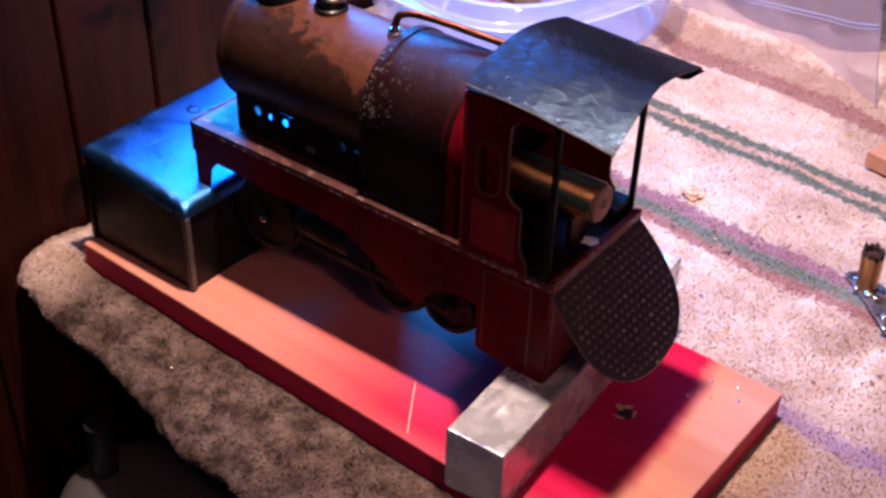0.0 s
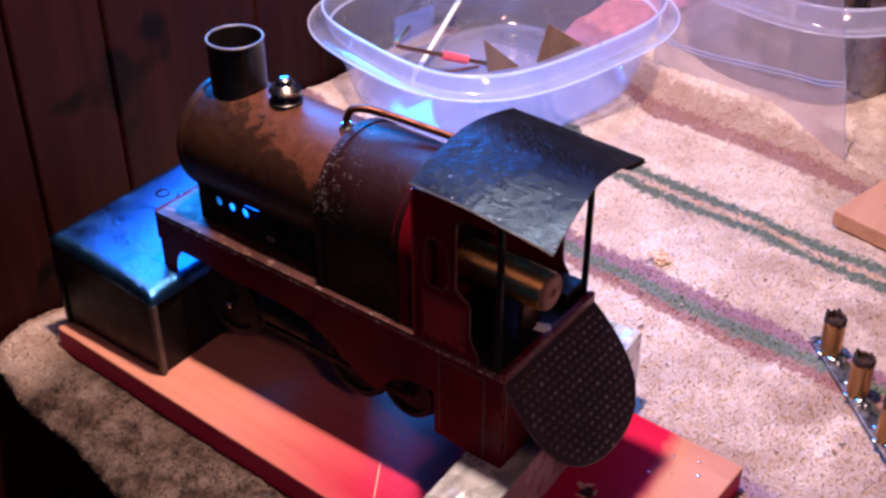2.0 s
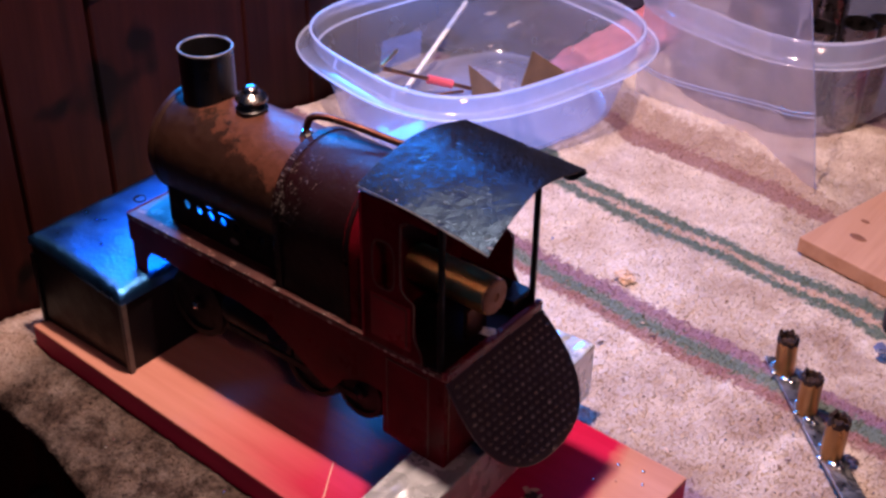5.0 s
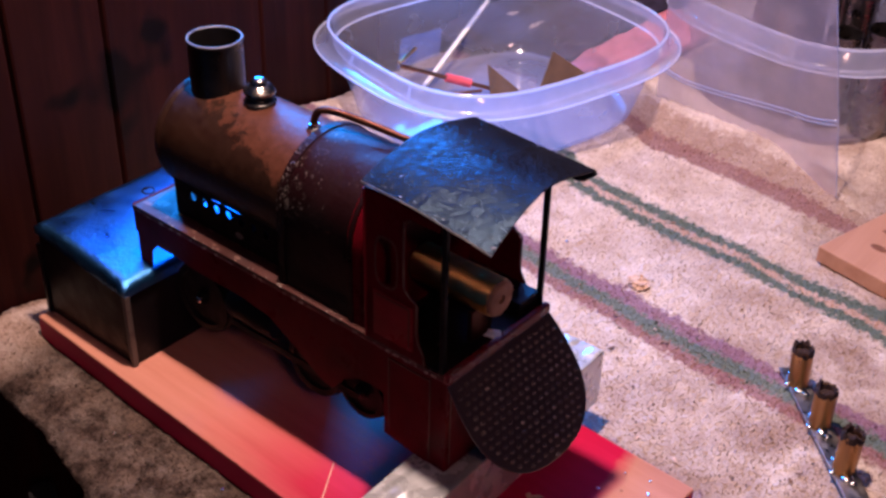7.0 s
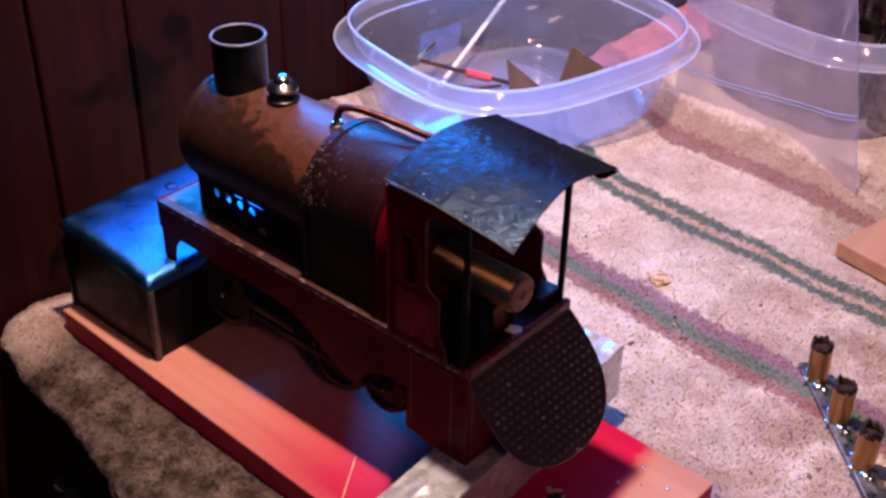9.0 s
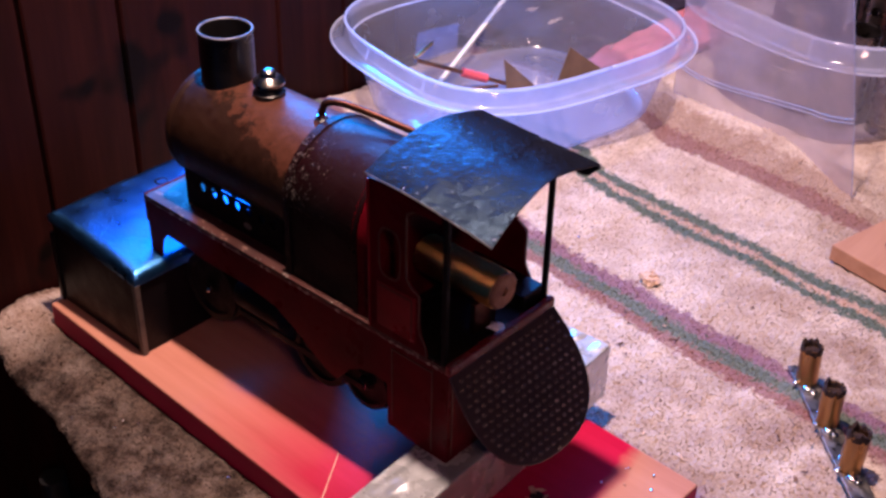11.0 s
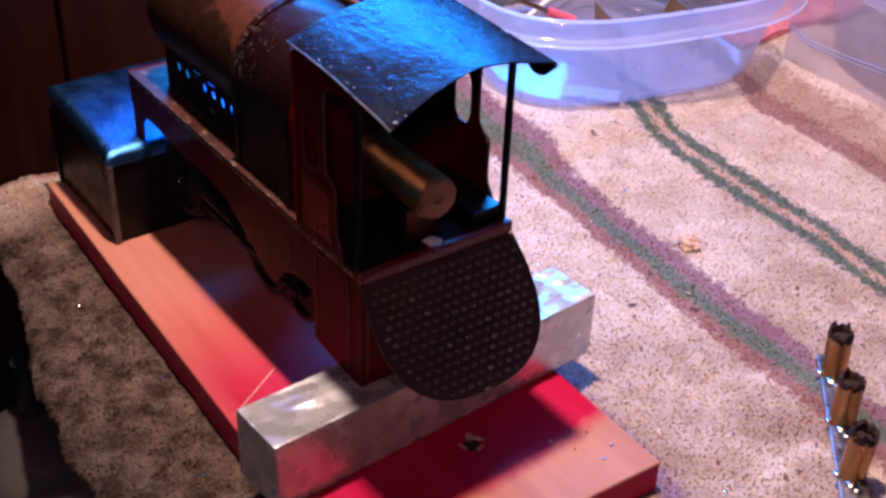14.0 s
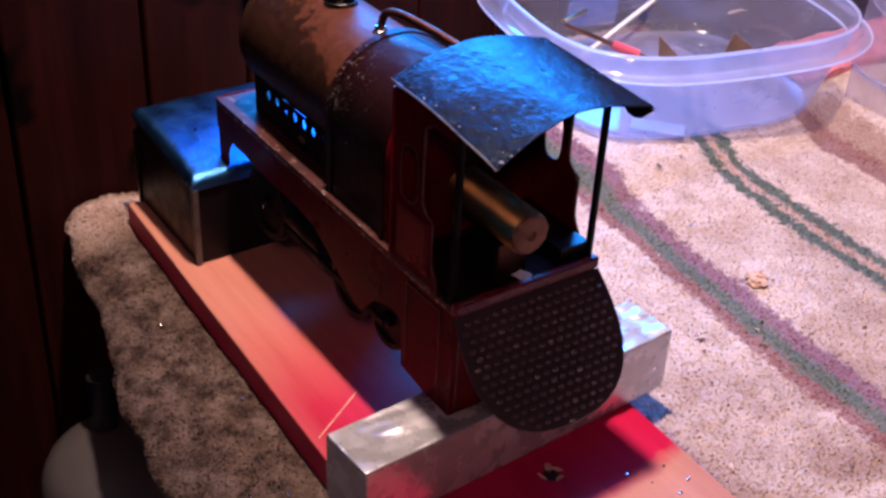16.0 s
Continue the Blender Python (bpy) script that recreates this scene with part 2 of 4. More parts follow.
def board_mat():
    """Bare pine at both ends, soaked with crimson dye round the middle and on the edges."""
    m = Mat("dyed_pine_board", 0.5, 0.0, 0.1)
    g = m.noise(75, 6, (0.07, 1, 1), 0.65)
    rings = m.noise(26, 3, (0.10, 1, 1), 0.5, 4)
    pine = m.ramp(g, [(0.25, (0.38, 0.165, 0.112)), (0.5, (0.47, 0.228, 0.158)), (0.8, (0.53, 0.275, 0.198))])
    pine = m.mix(m.step(rings, 0.50, 0.62, 0.0, 0.35), pine, (0.34, 0.118, 0.075))
    dye = m.ramp(g, [(0.3, (0.40, 0.005, 0.046)), (0.7, (0.52, 0.014, 0.080))])
    wob = m.math("SUBTRACT", m.noise(14, 5, (0.4, 1, 1), seed=6), 0.5)
    x = m.math("ADD", m.axis(0), m.math("MULTIPLY", wob, 0.08))
    front = m.ramp(m.step(x, -0.30, 0.0), [(0.0, (0.04, 0.04, 0.04)), (0.40, (0.20, 0.20, 0.20)), (0.60, (0.56, 0.56, 0.56)), (0.77, (0.90, 0.90, 0.90)), (1.0, (1, 1, 1))])
    # the puddle of dye ends in a bowed line short of the end
    bow = m.math("MULTIPLY", m.math("POWER", m.math("ABSOLUTE", m.math("SUBTRACT", m.axis(1), -0.004)), 2.0), 1.6)
    ragged = m.math("MULTIPLY", m.math("SUBTRACT", m.noise(60, 5, seed=12), 0.5), 0.012)
    corner = m.step(m.math("ADD", m.math("ADD", m.axis(0), bow), ragged), 0.050, 0.060, 1.0, 0.06)
    edge = m.step(m.math("ADD", m.axis(1), m.math("MULTIPLY", wob, 0.03)), -0.080, -0.066, 0.80, 1.0)
    amount = m.math("MULTIPLY", m.math("MULTIPLY", front, corner), edge)
    side = m.step(m.axis(2), 0.0182, 0.0165)
    m.colour(m.mix(m.math("MAXIMUM", amount, side), pine, dye))
    m.rough(m.step(g, 0.3, 0.7, 0.30, 0.55))
    m.bump(g, 0.00015)
    return m.m


def towel_mat():
    m = Mat("striped_terry", 0.95, 0.0, 0.15)
    x, y = m.axis(0), m.axis(1)
    warp = m.math("MULTIPLY", m.math("SUBTRACT", m.noise(9, 3), 0.5), 0.022)
    fuzz = m.math("MULTIPLY", m.math("SUBTRACT", m.noise(190, 5, seed=7, rough=0.75), 0.5), 0.028)
    v = m.math("ADD", m.math("ADD", y, m.math("MULTIPLY", x, 0.09)), m.math("ADD", warp, fuzz))
    pile = m.noise(650, 3, rough=0.7)
    blot = m.noise(38, 5, seed=3)
    spots = m.noise(120, 6, (1.5, 0.8, 1), 0.72, 8)
    c = m.mix(m.step(pile, 0.3, 0.7), (0.61, 0.505, 0.455), (0.82, 0.725, 0.67))
    c = m.mix(m.step(blot, 0.42, 0.66, 0.0, 0.62), c, (0.42, 0.30, 0.235))
    c = m.mix(m.step(spots, 0.50, 0.76, 0.0, 0.30), c, (0.27, 0.165, 0.12))
    c = m.mix(m.step(m.noise(520, 4, seed=14, rough=0.7), 0.62, 0.70, 0.0, 0.08), c, (0.16, 0.10, 0.08))

    # patchy brown that grows towards the near end
    near_brown = m.math("MULTIPLY", m.step(x, -0.14, 0.10, 0.10, 0.96), m.step(m.noise(24, 5, seed=21, rough=0.6), 0.34, 0.60))
    c = m.mix(near_brown, c, m.mix(m.step(pile, 0.3, 0.7), (0.26, 0.178, 0.145), (0.40, 0.285, 0.24)))

    def band(lo, hi, soft=0.002):
        return m.math("MULTIPLY", m.step(v, lo - soft, lo + soft), m.step(v, hi + soft, hi - soft))

    green = m.mix(m.step(pile, 0.3, 0.7), (0.060, 0.090, 0.078), (0.130, 0.185, 0.160))
    violet = m.mix(m.step(pile, 0.3, 0.7), (0.16, 0.075, 0.12), (0.30, 0.16, 0.23))
    purple = m.mix(m.step(pile, 0.3, 0.7), (0.13, 0.070, 0.155), (0.27, 0.16, 0.30))
    maroon = m.mix(m.step(pile, 0.3, 0.7), (0.17, 0.065, 0.070), (0.32, 0.15, 0.15))
    tan = m.mix(m.step(pile, 0.3, 0.7), (0.42, 0.24, 0.18), (0.58, 0.36, 0.28))
    brown = m.mix(m.step(pile, 0.3, 0.7), (0.20, 0.105, 0.075), (0.38, 0.235, 0.18))
    for lo, hi, col, amount in ((0.303, 0.315, green, 0.95), (0.315, 0.321, tan, 0.65), (0.321, 0.333, green, 0.95),
                                (0.186, 0.198, maroon, 0.85), (0.209, 0.223, violet, 0.88), (0.197, 0.210, green, 0.90),
                                (0.426, 0.446, brown, 0.60), (0.410, 0.430, maroon, 0.80),
                                (0.58, 0.60, violet, 0.7)):
        c = m.mix(m.math("MULTIPLY", band(lo, hi), amount), c, col)
    # browner patches beside the board
    worn = m.math("MULTIPLY", m.step(m.math("ADD", y, m.math("MULTIPLY", m.noise(22, 4, seed=23), 0.06)), 0.165, 0.095), m.step(m.noise(45, 5, seed=25, rough=0.65), 0.34, 0.62, 0.45, 0.95))
    c = m.mix(worn, c, m.mix(m.step(pile, 0.3, 0.7), (0.24, 0.155, 0.115), (0.40, 0.28, 0.215)))
    # the border stripe still shows through the brown
    c = m.mix(m.math("MULTIPLY", band(0.080, 0.096, 0.003), 0.62), c, purple)
    # blotchy dark brown on the side by the bench edge, weaker at the front corner
    edge_mask = m.math("MULTIPLY", m.step(m.math("ADD", y, m.math("MULTIPLY", m.noise(16, 4, seed=11), 0.09)), 0.05, -0.02),
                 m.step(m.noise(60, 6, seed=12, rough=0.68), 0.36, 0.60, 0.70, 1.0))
    edge_mask = m.math("MULTIPLY", edge_mask, m.step(m.math("ADD", x, m.math("MULTIPLY", m.noise(20, 3, seed=15), 0.06)), -0.315, -0.262, 0.12, 1.0))
    edge_brown = m.mix(m.step(m.noise(80, 6, seed=17, rough=0.70), 0.42, 0.64), (0.045, 0.028, 0.022), (0.012, 0.0075, 0.006))
    edge_brown = m.mix(m.step(m.noise(420, 4, seed=19, rough=0.7), 0.50, 0.70, 0.0, 0.55), edge_brown, (0.125, 0.078, 0.064))
    c = m.mix(edge_mask, c, edge_brown)
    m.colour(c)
    m.bump(pile, 0.0009).bump(m.noise(170, 4, (1, 0.55, 1), 0.6, 2), 0.0022)
    return m.m


def plastic(name, tint, rough, trans):
    """Thin cloudy plastic: part see-through, part scattering, with a glossy skin."""
    m = Mat(name, rough, 0.0, 0.5)
    m.colour(tint)
    out = m.t.nodes["Material Output"]
    clear = m.t.nodes.new("ShaderNodeBsdfTransparent")
    clear.inputs[0].default_value = (0.93, 0.92, 1.0, 1)
    glow = m.t.nodes.new("ShaderNodeBsdfTranslucent")
    glow.inputs[0].default_value = (*tint, 1)
    body = m.t.nodes.new("ShaderNodeMixShader")
    body.inputs[0].default_value = 0.5
    m.link(m.b.outputs[0], body.inputs[1])
    m.link(glow.outputs[0], body.inputs[2])
    mixer = m.t.nodes.new("ShaderNodeMixShader")
    cloud = m.step(m.noise(25, 4), 0.3, 0.7, trans - 0.06, trans + 0.06)
    m.link(cloud, mixer.inputs[0])
    m.link(body.outputs[0], mixer.inputs[1])
    m.link(clear.outputs[0], mixer.inputs[2])
    skin = m.t.nodes.new("ShaderNodeBsdfGlossy")
    skin.inputs["Roughness"].default_value = rough * 0.6
    facing = m.t.nodes.new("ShaderNodeLayerWeight")
    gloss = m.math("ADD", m.math("MULTIPLY", m.math("POWER", facing.outputs["Facing"], 4.0), 0.40), 0.08)
    shell = m.t.nodes.new("ShaderNodeMixShader")
    m.link(gloss, shell.inputs[0])
    m.link(mixer.outputs[0], shell.inputs[1])
    m.link(skin.outputs[0], shell.inputs[2])
    m.link(shell.outputs[0], out.inputs[0])
    m.bump(m.noise(30, 3, seed=2), 0.0003)
    return m.m


BOARD, TOWEL = board_mat(), towel_mat()
TUB = plastic("milky_tub_plastic", (0.64, 0.67, 0.82), 0.16, 0.69)
SLIP = plastic("thin_paper_slip", (0.62, 0.66, 0.76), 0.6, 0.45)
FILM = plastic("clear_label_film", (0.55, 0.55, 0.70), 0.2, 0.80)
EDGE = plastic("thick_rim_edge", (0.80, 0.84, 0.98), 0.22, 0.45)
MILK = plastic("milky_tub_bottom", (0.58, 0.59, 0.72), 0.14, 0.56)
RIM = plastic("milky_rim_plastic", (0.66, 0.71, 0.92), 0.16, 0.60)
BAG = plastic("thin_bag_film", (0.66, 0.58, 0.74), 0.22, 0.58)


def plain(name, c, rough=0.5, var=0.25, scale=80, metal_=0.0):
    m = Mat(name, rough, metal_)
    n = m.noise(scale, 4)
    m.colour(m.mix(m.step(n, 0.3, 0.7), tuple(v * (1 - var) for v in c), tuple(min(1, v * (1 + var)) for v in c)))
    m.bump(n, 0.0002)
    return m.m


STICK = plain("pale_wood_stick", (0.86, 0.78, 0.60), 0.6, 0.1)
PINK = plain("pink_tape", (0.80, 0.12, 0.16), 0.5)
CARD = plain("brown_brass_sheet", (0.24, 0.15, 0.09), 0.38, 0.2, 60, 0.5)
CHAR = plain("charred_wick", (0.026, 0.011, 0.011), 0.9, 0.5, 300)
CHIP = plain("wood_chip", (0.62, 0.43, 0.32), 0.8, 0.25, 250)
TORN = plain("torn_stained_wood", (0.52, 0.30, 0.22), 0.8, 0.3, 300)
JUG = plain("grey_plastic_jug", (0.065, 0.060, 0.060), 0.32, 0.12, 20)
JUGCAP = plain("black_plastic_cap", (0.012, 0.012, 0.013), 0.35)
SHAVING = plain("bright_swarf", (0.80, 0.78, 0.80), 0.2, 0.1, 50, 1.0)
PLASTER = plain("plain_room_wall", (0.26, 0.13, 0.11), 0.9)
FLOORM = plain("dark_floor", (0.03, 0.022, 0.02), 0.8)
BLUEBIT = plain("blue_scrap", (0.10, 0.11, 0.22), 0.5)
PLATE = paint("brown_black_plate", (0.080, 0.040, 0.032), (0.17, 0.120, 0.10), 0.34, 0.68, 200, 0.8)
PAPER = plain("white_paper", (0.75, 0.72, 0.70), 0.8, 0.1)
DUSK = plain("dark_violet_sheet", (0.035, 0.026, 0.060), 0.9, 0.4)
ROSE = plain("pink_cloth", (0.72, 0.25, 0.32), 0.9, 0.2)
GROOVE = plain("dark_panel_groove", (0.006, 0.003, 0.003), 0.8)

# ---- mesh tools ----


def part(name, bm, material, parent=None, label="", smooth=False):
    """Links a bmesh as one mesh object under a thing or a part."""
    me = bpy.data.meshes.new(name)
    bmesh.ops.recalc_face_normals(bm, faces=bm.faces)
    bm.to_mesh(me)
    bm.free()
    if smooth:
        me.shade_smooth() if smooth is True else me.set_sharp_from_angle(angle=radians(smooth))
    me.materials.append(material)
    ob = new(name, me)
    if parent:
        ob.parent = parent
        m = parent.matrix_local if parent.parent is None else parent.parent.matrix_local @ parent.matrix_local
        ob.matrix_parent_inverse = m.inverted()
    if label:
        ob["label"] = label
    return ob


def thing(name, at, label, category, group="", kind=""):
    ob = new(name)
    ob.empty_display_size = 0.01
    ob.location = at
    ob.matrix_local
    bpy.context.view_layer.update()
    return tagged(ob, label, category, group, kind)


def box(lo, hi, bevel=0.0, m=None, segs=2):
    bm = bmesh.new()
    bmesh.ops.create_cube(bm, size=1)
    for v in bm.verts:
        v.co = Vector([lo[k] + (v.co[k] + 0.5) * (hi[k] - lo[k]) for k in range(3)])
    if bevel:
        bmesh.ops.bevel(bm, geom=bm.edges[:], offset=bevel, segments=segs, profile=0.6, affect="EDGES")
    if m is not None:
        bm.transform(m)
    return bm


def lathe(profile, segs=32, m=None, cap=True):
    """Turns (radius, height) pairs about z."""
    bm = bmesh.new()
    rings = []
    for r, z in profile:
        rings.append([bm.verts.new((r * math.cos(a), r * math.sin(a), z)) for a in (2 * math.pi * k / segs for k in range(segs))])
    for a, b in zip(rings, rings[1:]):
        for k in range(segs):
            bm.faces.new((a[k], a[(k + 1) % segs], b[(k + 1) % segs], b[k]))
    if cap:
        bm.faces.new(rings[0])
        bm.faces.new(rings[-1])
    if m is not None:
        bm.transform(m)
    return bm


ALONG_X = Matrix.Rotation(radians(90), 4, "Y")


def sheet(outline, holes=(), thick=0.001, m=None, bevel=0.0):
    """A flat plate with holes: outlines in x and z, thickness along +y."""
    bm = bmesh.new()
    edges = []
    for loop in (outline, *holes):
        vs = [bm.verts.new((x, 0, z)) for x, z in loop]
        edges += [bm.edges.new((vs[k], vs[(k + 1) % len(vs)])) for k in range(len(vs))]
    bmesh.ops.triangle_fill(bm, use_beauty=True, use_dissolve=False, edges=edges)
    out = bmesh.ops.extrude_face_region(bm, geom=bm.faces[:])
    bmesh.ops.translate(bm, vec=(0, thick, 0), verts=[v for v in out["geom"] if isinstance(v, bmesh.types.BMVert)])
    if m is not None:
        bm.transform(m)
    return bm


def ring2d(cx, cz, rx, rz, n=16, power=2.0):
    pts = []
    for k in range(n):
        a = 2 * math.pi * k / n
        c, s = math.cos(a), math.sin(a)
        pts.append((cx + rx * math.copysign(abs(c) ** (2 / power), c), cz + rz * math.copysign(abs(s) ** (2 / power), s)))
    return pts


def tube(points, radius, segs=10, fine=6):
    """A round bar along smoothed points."""
    pts = [Vector(p) for p in points]
    line = []
    for k in range(len(pts) - 1):
        p0, p1, p2, p3 = pts[max(k - 1, 0)], pts[k], pts[k + 1], pts[min(k + 2, len(pts) - 1)]
        for j in range(fine):
            t = j / fine
            line.append(0.5 * ((2 * p1) + (p2 - p0) * t + (2 * p0 - 5 * p1 + 4 * p2 - p3) * t * t + (3 * p1 - p0 - 3 * p2 + p3) * t ** 3))
    line.append(pts[-1])
    bm = bmesh.new()
    rings, up = [], Vector((0.13, 0.31, 0.94))
    for k, p in enumerate(line):
        d = (line[min(k + 1, len(line) - 1)] - line[max(k - 1, 0)]).normalized()
        a = d.cross(up).normalized()
        b = d.cross(a)
        rings.append([bm.verts.new(p + radius * (a * math.cos(u) + b * math.sin(u))) for u in (2 * math.pi * j / segs for j in range(segs))])
    for a, b in zip(rings, rings[1:]):
        for j in range(segs):
            bm.faces.new((a[j], a[(j + 1) % segs], b[(j + 1) % segs], b[j]))
    bm.faces.new(rings[0])
    bm.faces.new(rings[-1])
    return bm


def blob(at, r, seed, squash=0.6, sub=2, rough=0.35):
    bm = bmesh.new()
    bmesh.ops.create_icosphere(bm, subdivisions=sub, radius=1)
    for v in bm.verts:
        n = 1 + rough * noise.noise(v.co * 1.3 + Vector((seed, seed * 2, 3)))
        v.co = Vector(at) + Vector((v.co.x * r, v.co.y * r, v.co.z * r * squash)) * n
    return bm


def grid_mesh(name, xs, ys, f, material, smooth=True):
    n, k = len(xs), len(ys)
    co = np.array([f(x, y) for y in ys for x in xs], dtype=float)
    idx = np.arange(n * k).reshape(k, n)
    faces = np.stack([idx[:-1, :-1], idx[:-1, 1:], idx[1:, 1:], idx[1:, :-1]], -1).reshape(-1, 4)
    me = bpy.data.meshes.new(name)
    me.from_pydata(co.tolist(), [], faces.tolist())
    if smooth:
        me.shade_smooth()
    me.materials.append(material)
    return new(name, me)


# ---- room ----
WALL_A, WALL_B = Vector((-0.357, -0.06, 0)), Vector((-0.415, 0.27, 0))
WALL_D = (WALL_B - WALL_A).normalized()
WALL_M = Matrix.Translation(WALL_A) @ Matrix.Rotation(math.atan2(WALL_D.y, WALL_D.x), 4, "Z")
SILL, HEAD = 0.245, 1.0


def panelled_wall():
    """Boards of uneven width with dark grooves, and a made-up opening above for the blue light."""
    wall = thing("wall_north", WALL_A, "dark red-brown stained wooden panel wall with grooves", "wall", kind="structure")
    joints = [-0.60, -0.44, -0.27, -0.075, 0.023, 0.105, 0.273, 0.362, 0.445, 0.60, 0.76, 0.93, 1.10]
    for k, (a, b) in enumerate(zip(joints, joints[1:])):
        lo = (a + 0.0018, 0.002, -0.75)
        hi = (b - 0.0018, 0.018, (SILL if a < 0.02 else 0.226 if a < 0.10 else 0.198 if a < 0.25 else 0.150 if a < 0.34 else 0.112) if -0.3 < (a + b) / 2 < 0.62 else 1.6)
        part("plank", box(lo, hi, 0.0012, WALL_M, 1), PANEL, wall)
    # the opening is made up; its lower edge steps down to pass blue light
    for lo, hi, top in ((-0.27, 0.023, SILL), (0.023, 0.105, 0.226), (0.105, 0.273, 0.198), (0.273, 0.362, 0.150), (0.362, 0.60, 0.112)):
        part("backing", box((lo, 0.018, -0.75), (hi, 0.034, top - 0.002), 0, WALL_M), GROOVE, wall)
        part("opening_ledge", box((lo, -0.001, top), (hi, 0.03, top + 0.004), 0.001, WALL_M), PANEL, wall)
    for lo, hi in ((-0.60, -0.27), (0.60, 1.10)):
        part("backing", box((lo, 0.018, -0.75), (hi, 0.034, 1.6), 0, WALL_M), GROOVE, wall)
    part("header", box((-0.27, 0.002, HEAD), (0.60, 0.034, 1.6), 0, WALL_M), PANEL, wall)


panelled_wall()
for nm, lo, hi in (("wall_west", (-1.6, -1.34, -0.76), (1.8, -1.30, 1.6)), ("wall_east", (-1.6, 2.0, -0.76), (1.8, 2.04, 1.6)), ("wall_south", (1.76, -1.30, -0.76), (1.8, 2.0, 1.6))):
    tagged(part(nm, box(lo, hi), PLASTER), "plain dull painted room wall", "wall", kind="structure")
tagged(part("floor", box((-1.6, -2.1, -0.80), (2.3, 2.04, -0.76)), FLOORM), "dark floor far below the bench", "floor", kind="structure")
tagged(part("ceiling", box((-1.6, -2.1, 1.6), (2.3, 2.04, 1.64)), PLASTER), "plain dull painted ceiling", "ceiling", kind="structure")


def edge_y(x):
    return float(np.interp(x, (-0.40, -0.36, -0.32, -0.27, -0.21, -0.15, -0.10, 0.02), (-0.106, -0.113, -0.119, -0.125, -0.136, -0.148, -0.154, -0.160)))


def bench():
    ob = thing("workbench", (0.1, 0.3, -0.05), "dark wooden workbench under a towel", "workbench")
    part("benchtop", box((-0.335, -0.098, -0.050), (0.75, 0.95, -0.014), 0.003), TABLE, ob)
    for x, y in ((-0.30, 0.00), (0.66, -0.06), (-0.30, 0.86), (0.66, 0.86)):
        part("leg", box((x - 0.03, y - 0.03, -0.76), (x + 0.03, y + 0.03, -0.045), 0.003), TABLE, ob)


bench()


def towel_height(x, y):
    n1 = noise.noise(Vector((x * 9, y * 9, 1.0)))
    n2 = noise.noise(Vector((x * 30, y * 30, 5.0)))
    z = 0.0012 * n2
    clear = min(1.0, max(0.0, (y - 0.10) / 0.10))
    z += clear * (0.006 + 0.005 * n1)
    # a fold at the back, and one against the wall
    d = y - (0.470 - 1.3 * (x + 0.12) ** 2)
    z += 0.031 * math.exp(-(d / 0.020) ** 2) * min(1, max(0, (x + 0.25) / 0.06)) * min(1, max(0, (0.025 - x) / 0.10)) * (0.9 + 0.3 * n1)
    z += 0.008 * math.exp(-((y - 0.56) / 0.04) ** 2)
    z += 0.03 * math.exp(-((x + 0.40) / 0.03) ** 2) * min(1, max(0, (y - 0.12) / 0.08)) * max(0, 1 - abs(y - 0.22) / 0.12)
    # pushed up against the wall at the front corner
    z += 0.010 * min(1.0, max(0.0, (-0.300 - x) / 0.045)) ** 1.5 * min(1.0, max(0.0, (-0.045 - y) / 0.03))
    # a hump of bunched cloth under the near tub
    q = max(abs(x + 0.272), abs(y - 0.340) - 0.02) - 0.070
    z = max(z, 0.0205 * (1 - min(1.0, max(0.0, q / 0.045)) ** 1.5) + 0.0008 * n2)
    return z


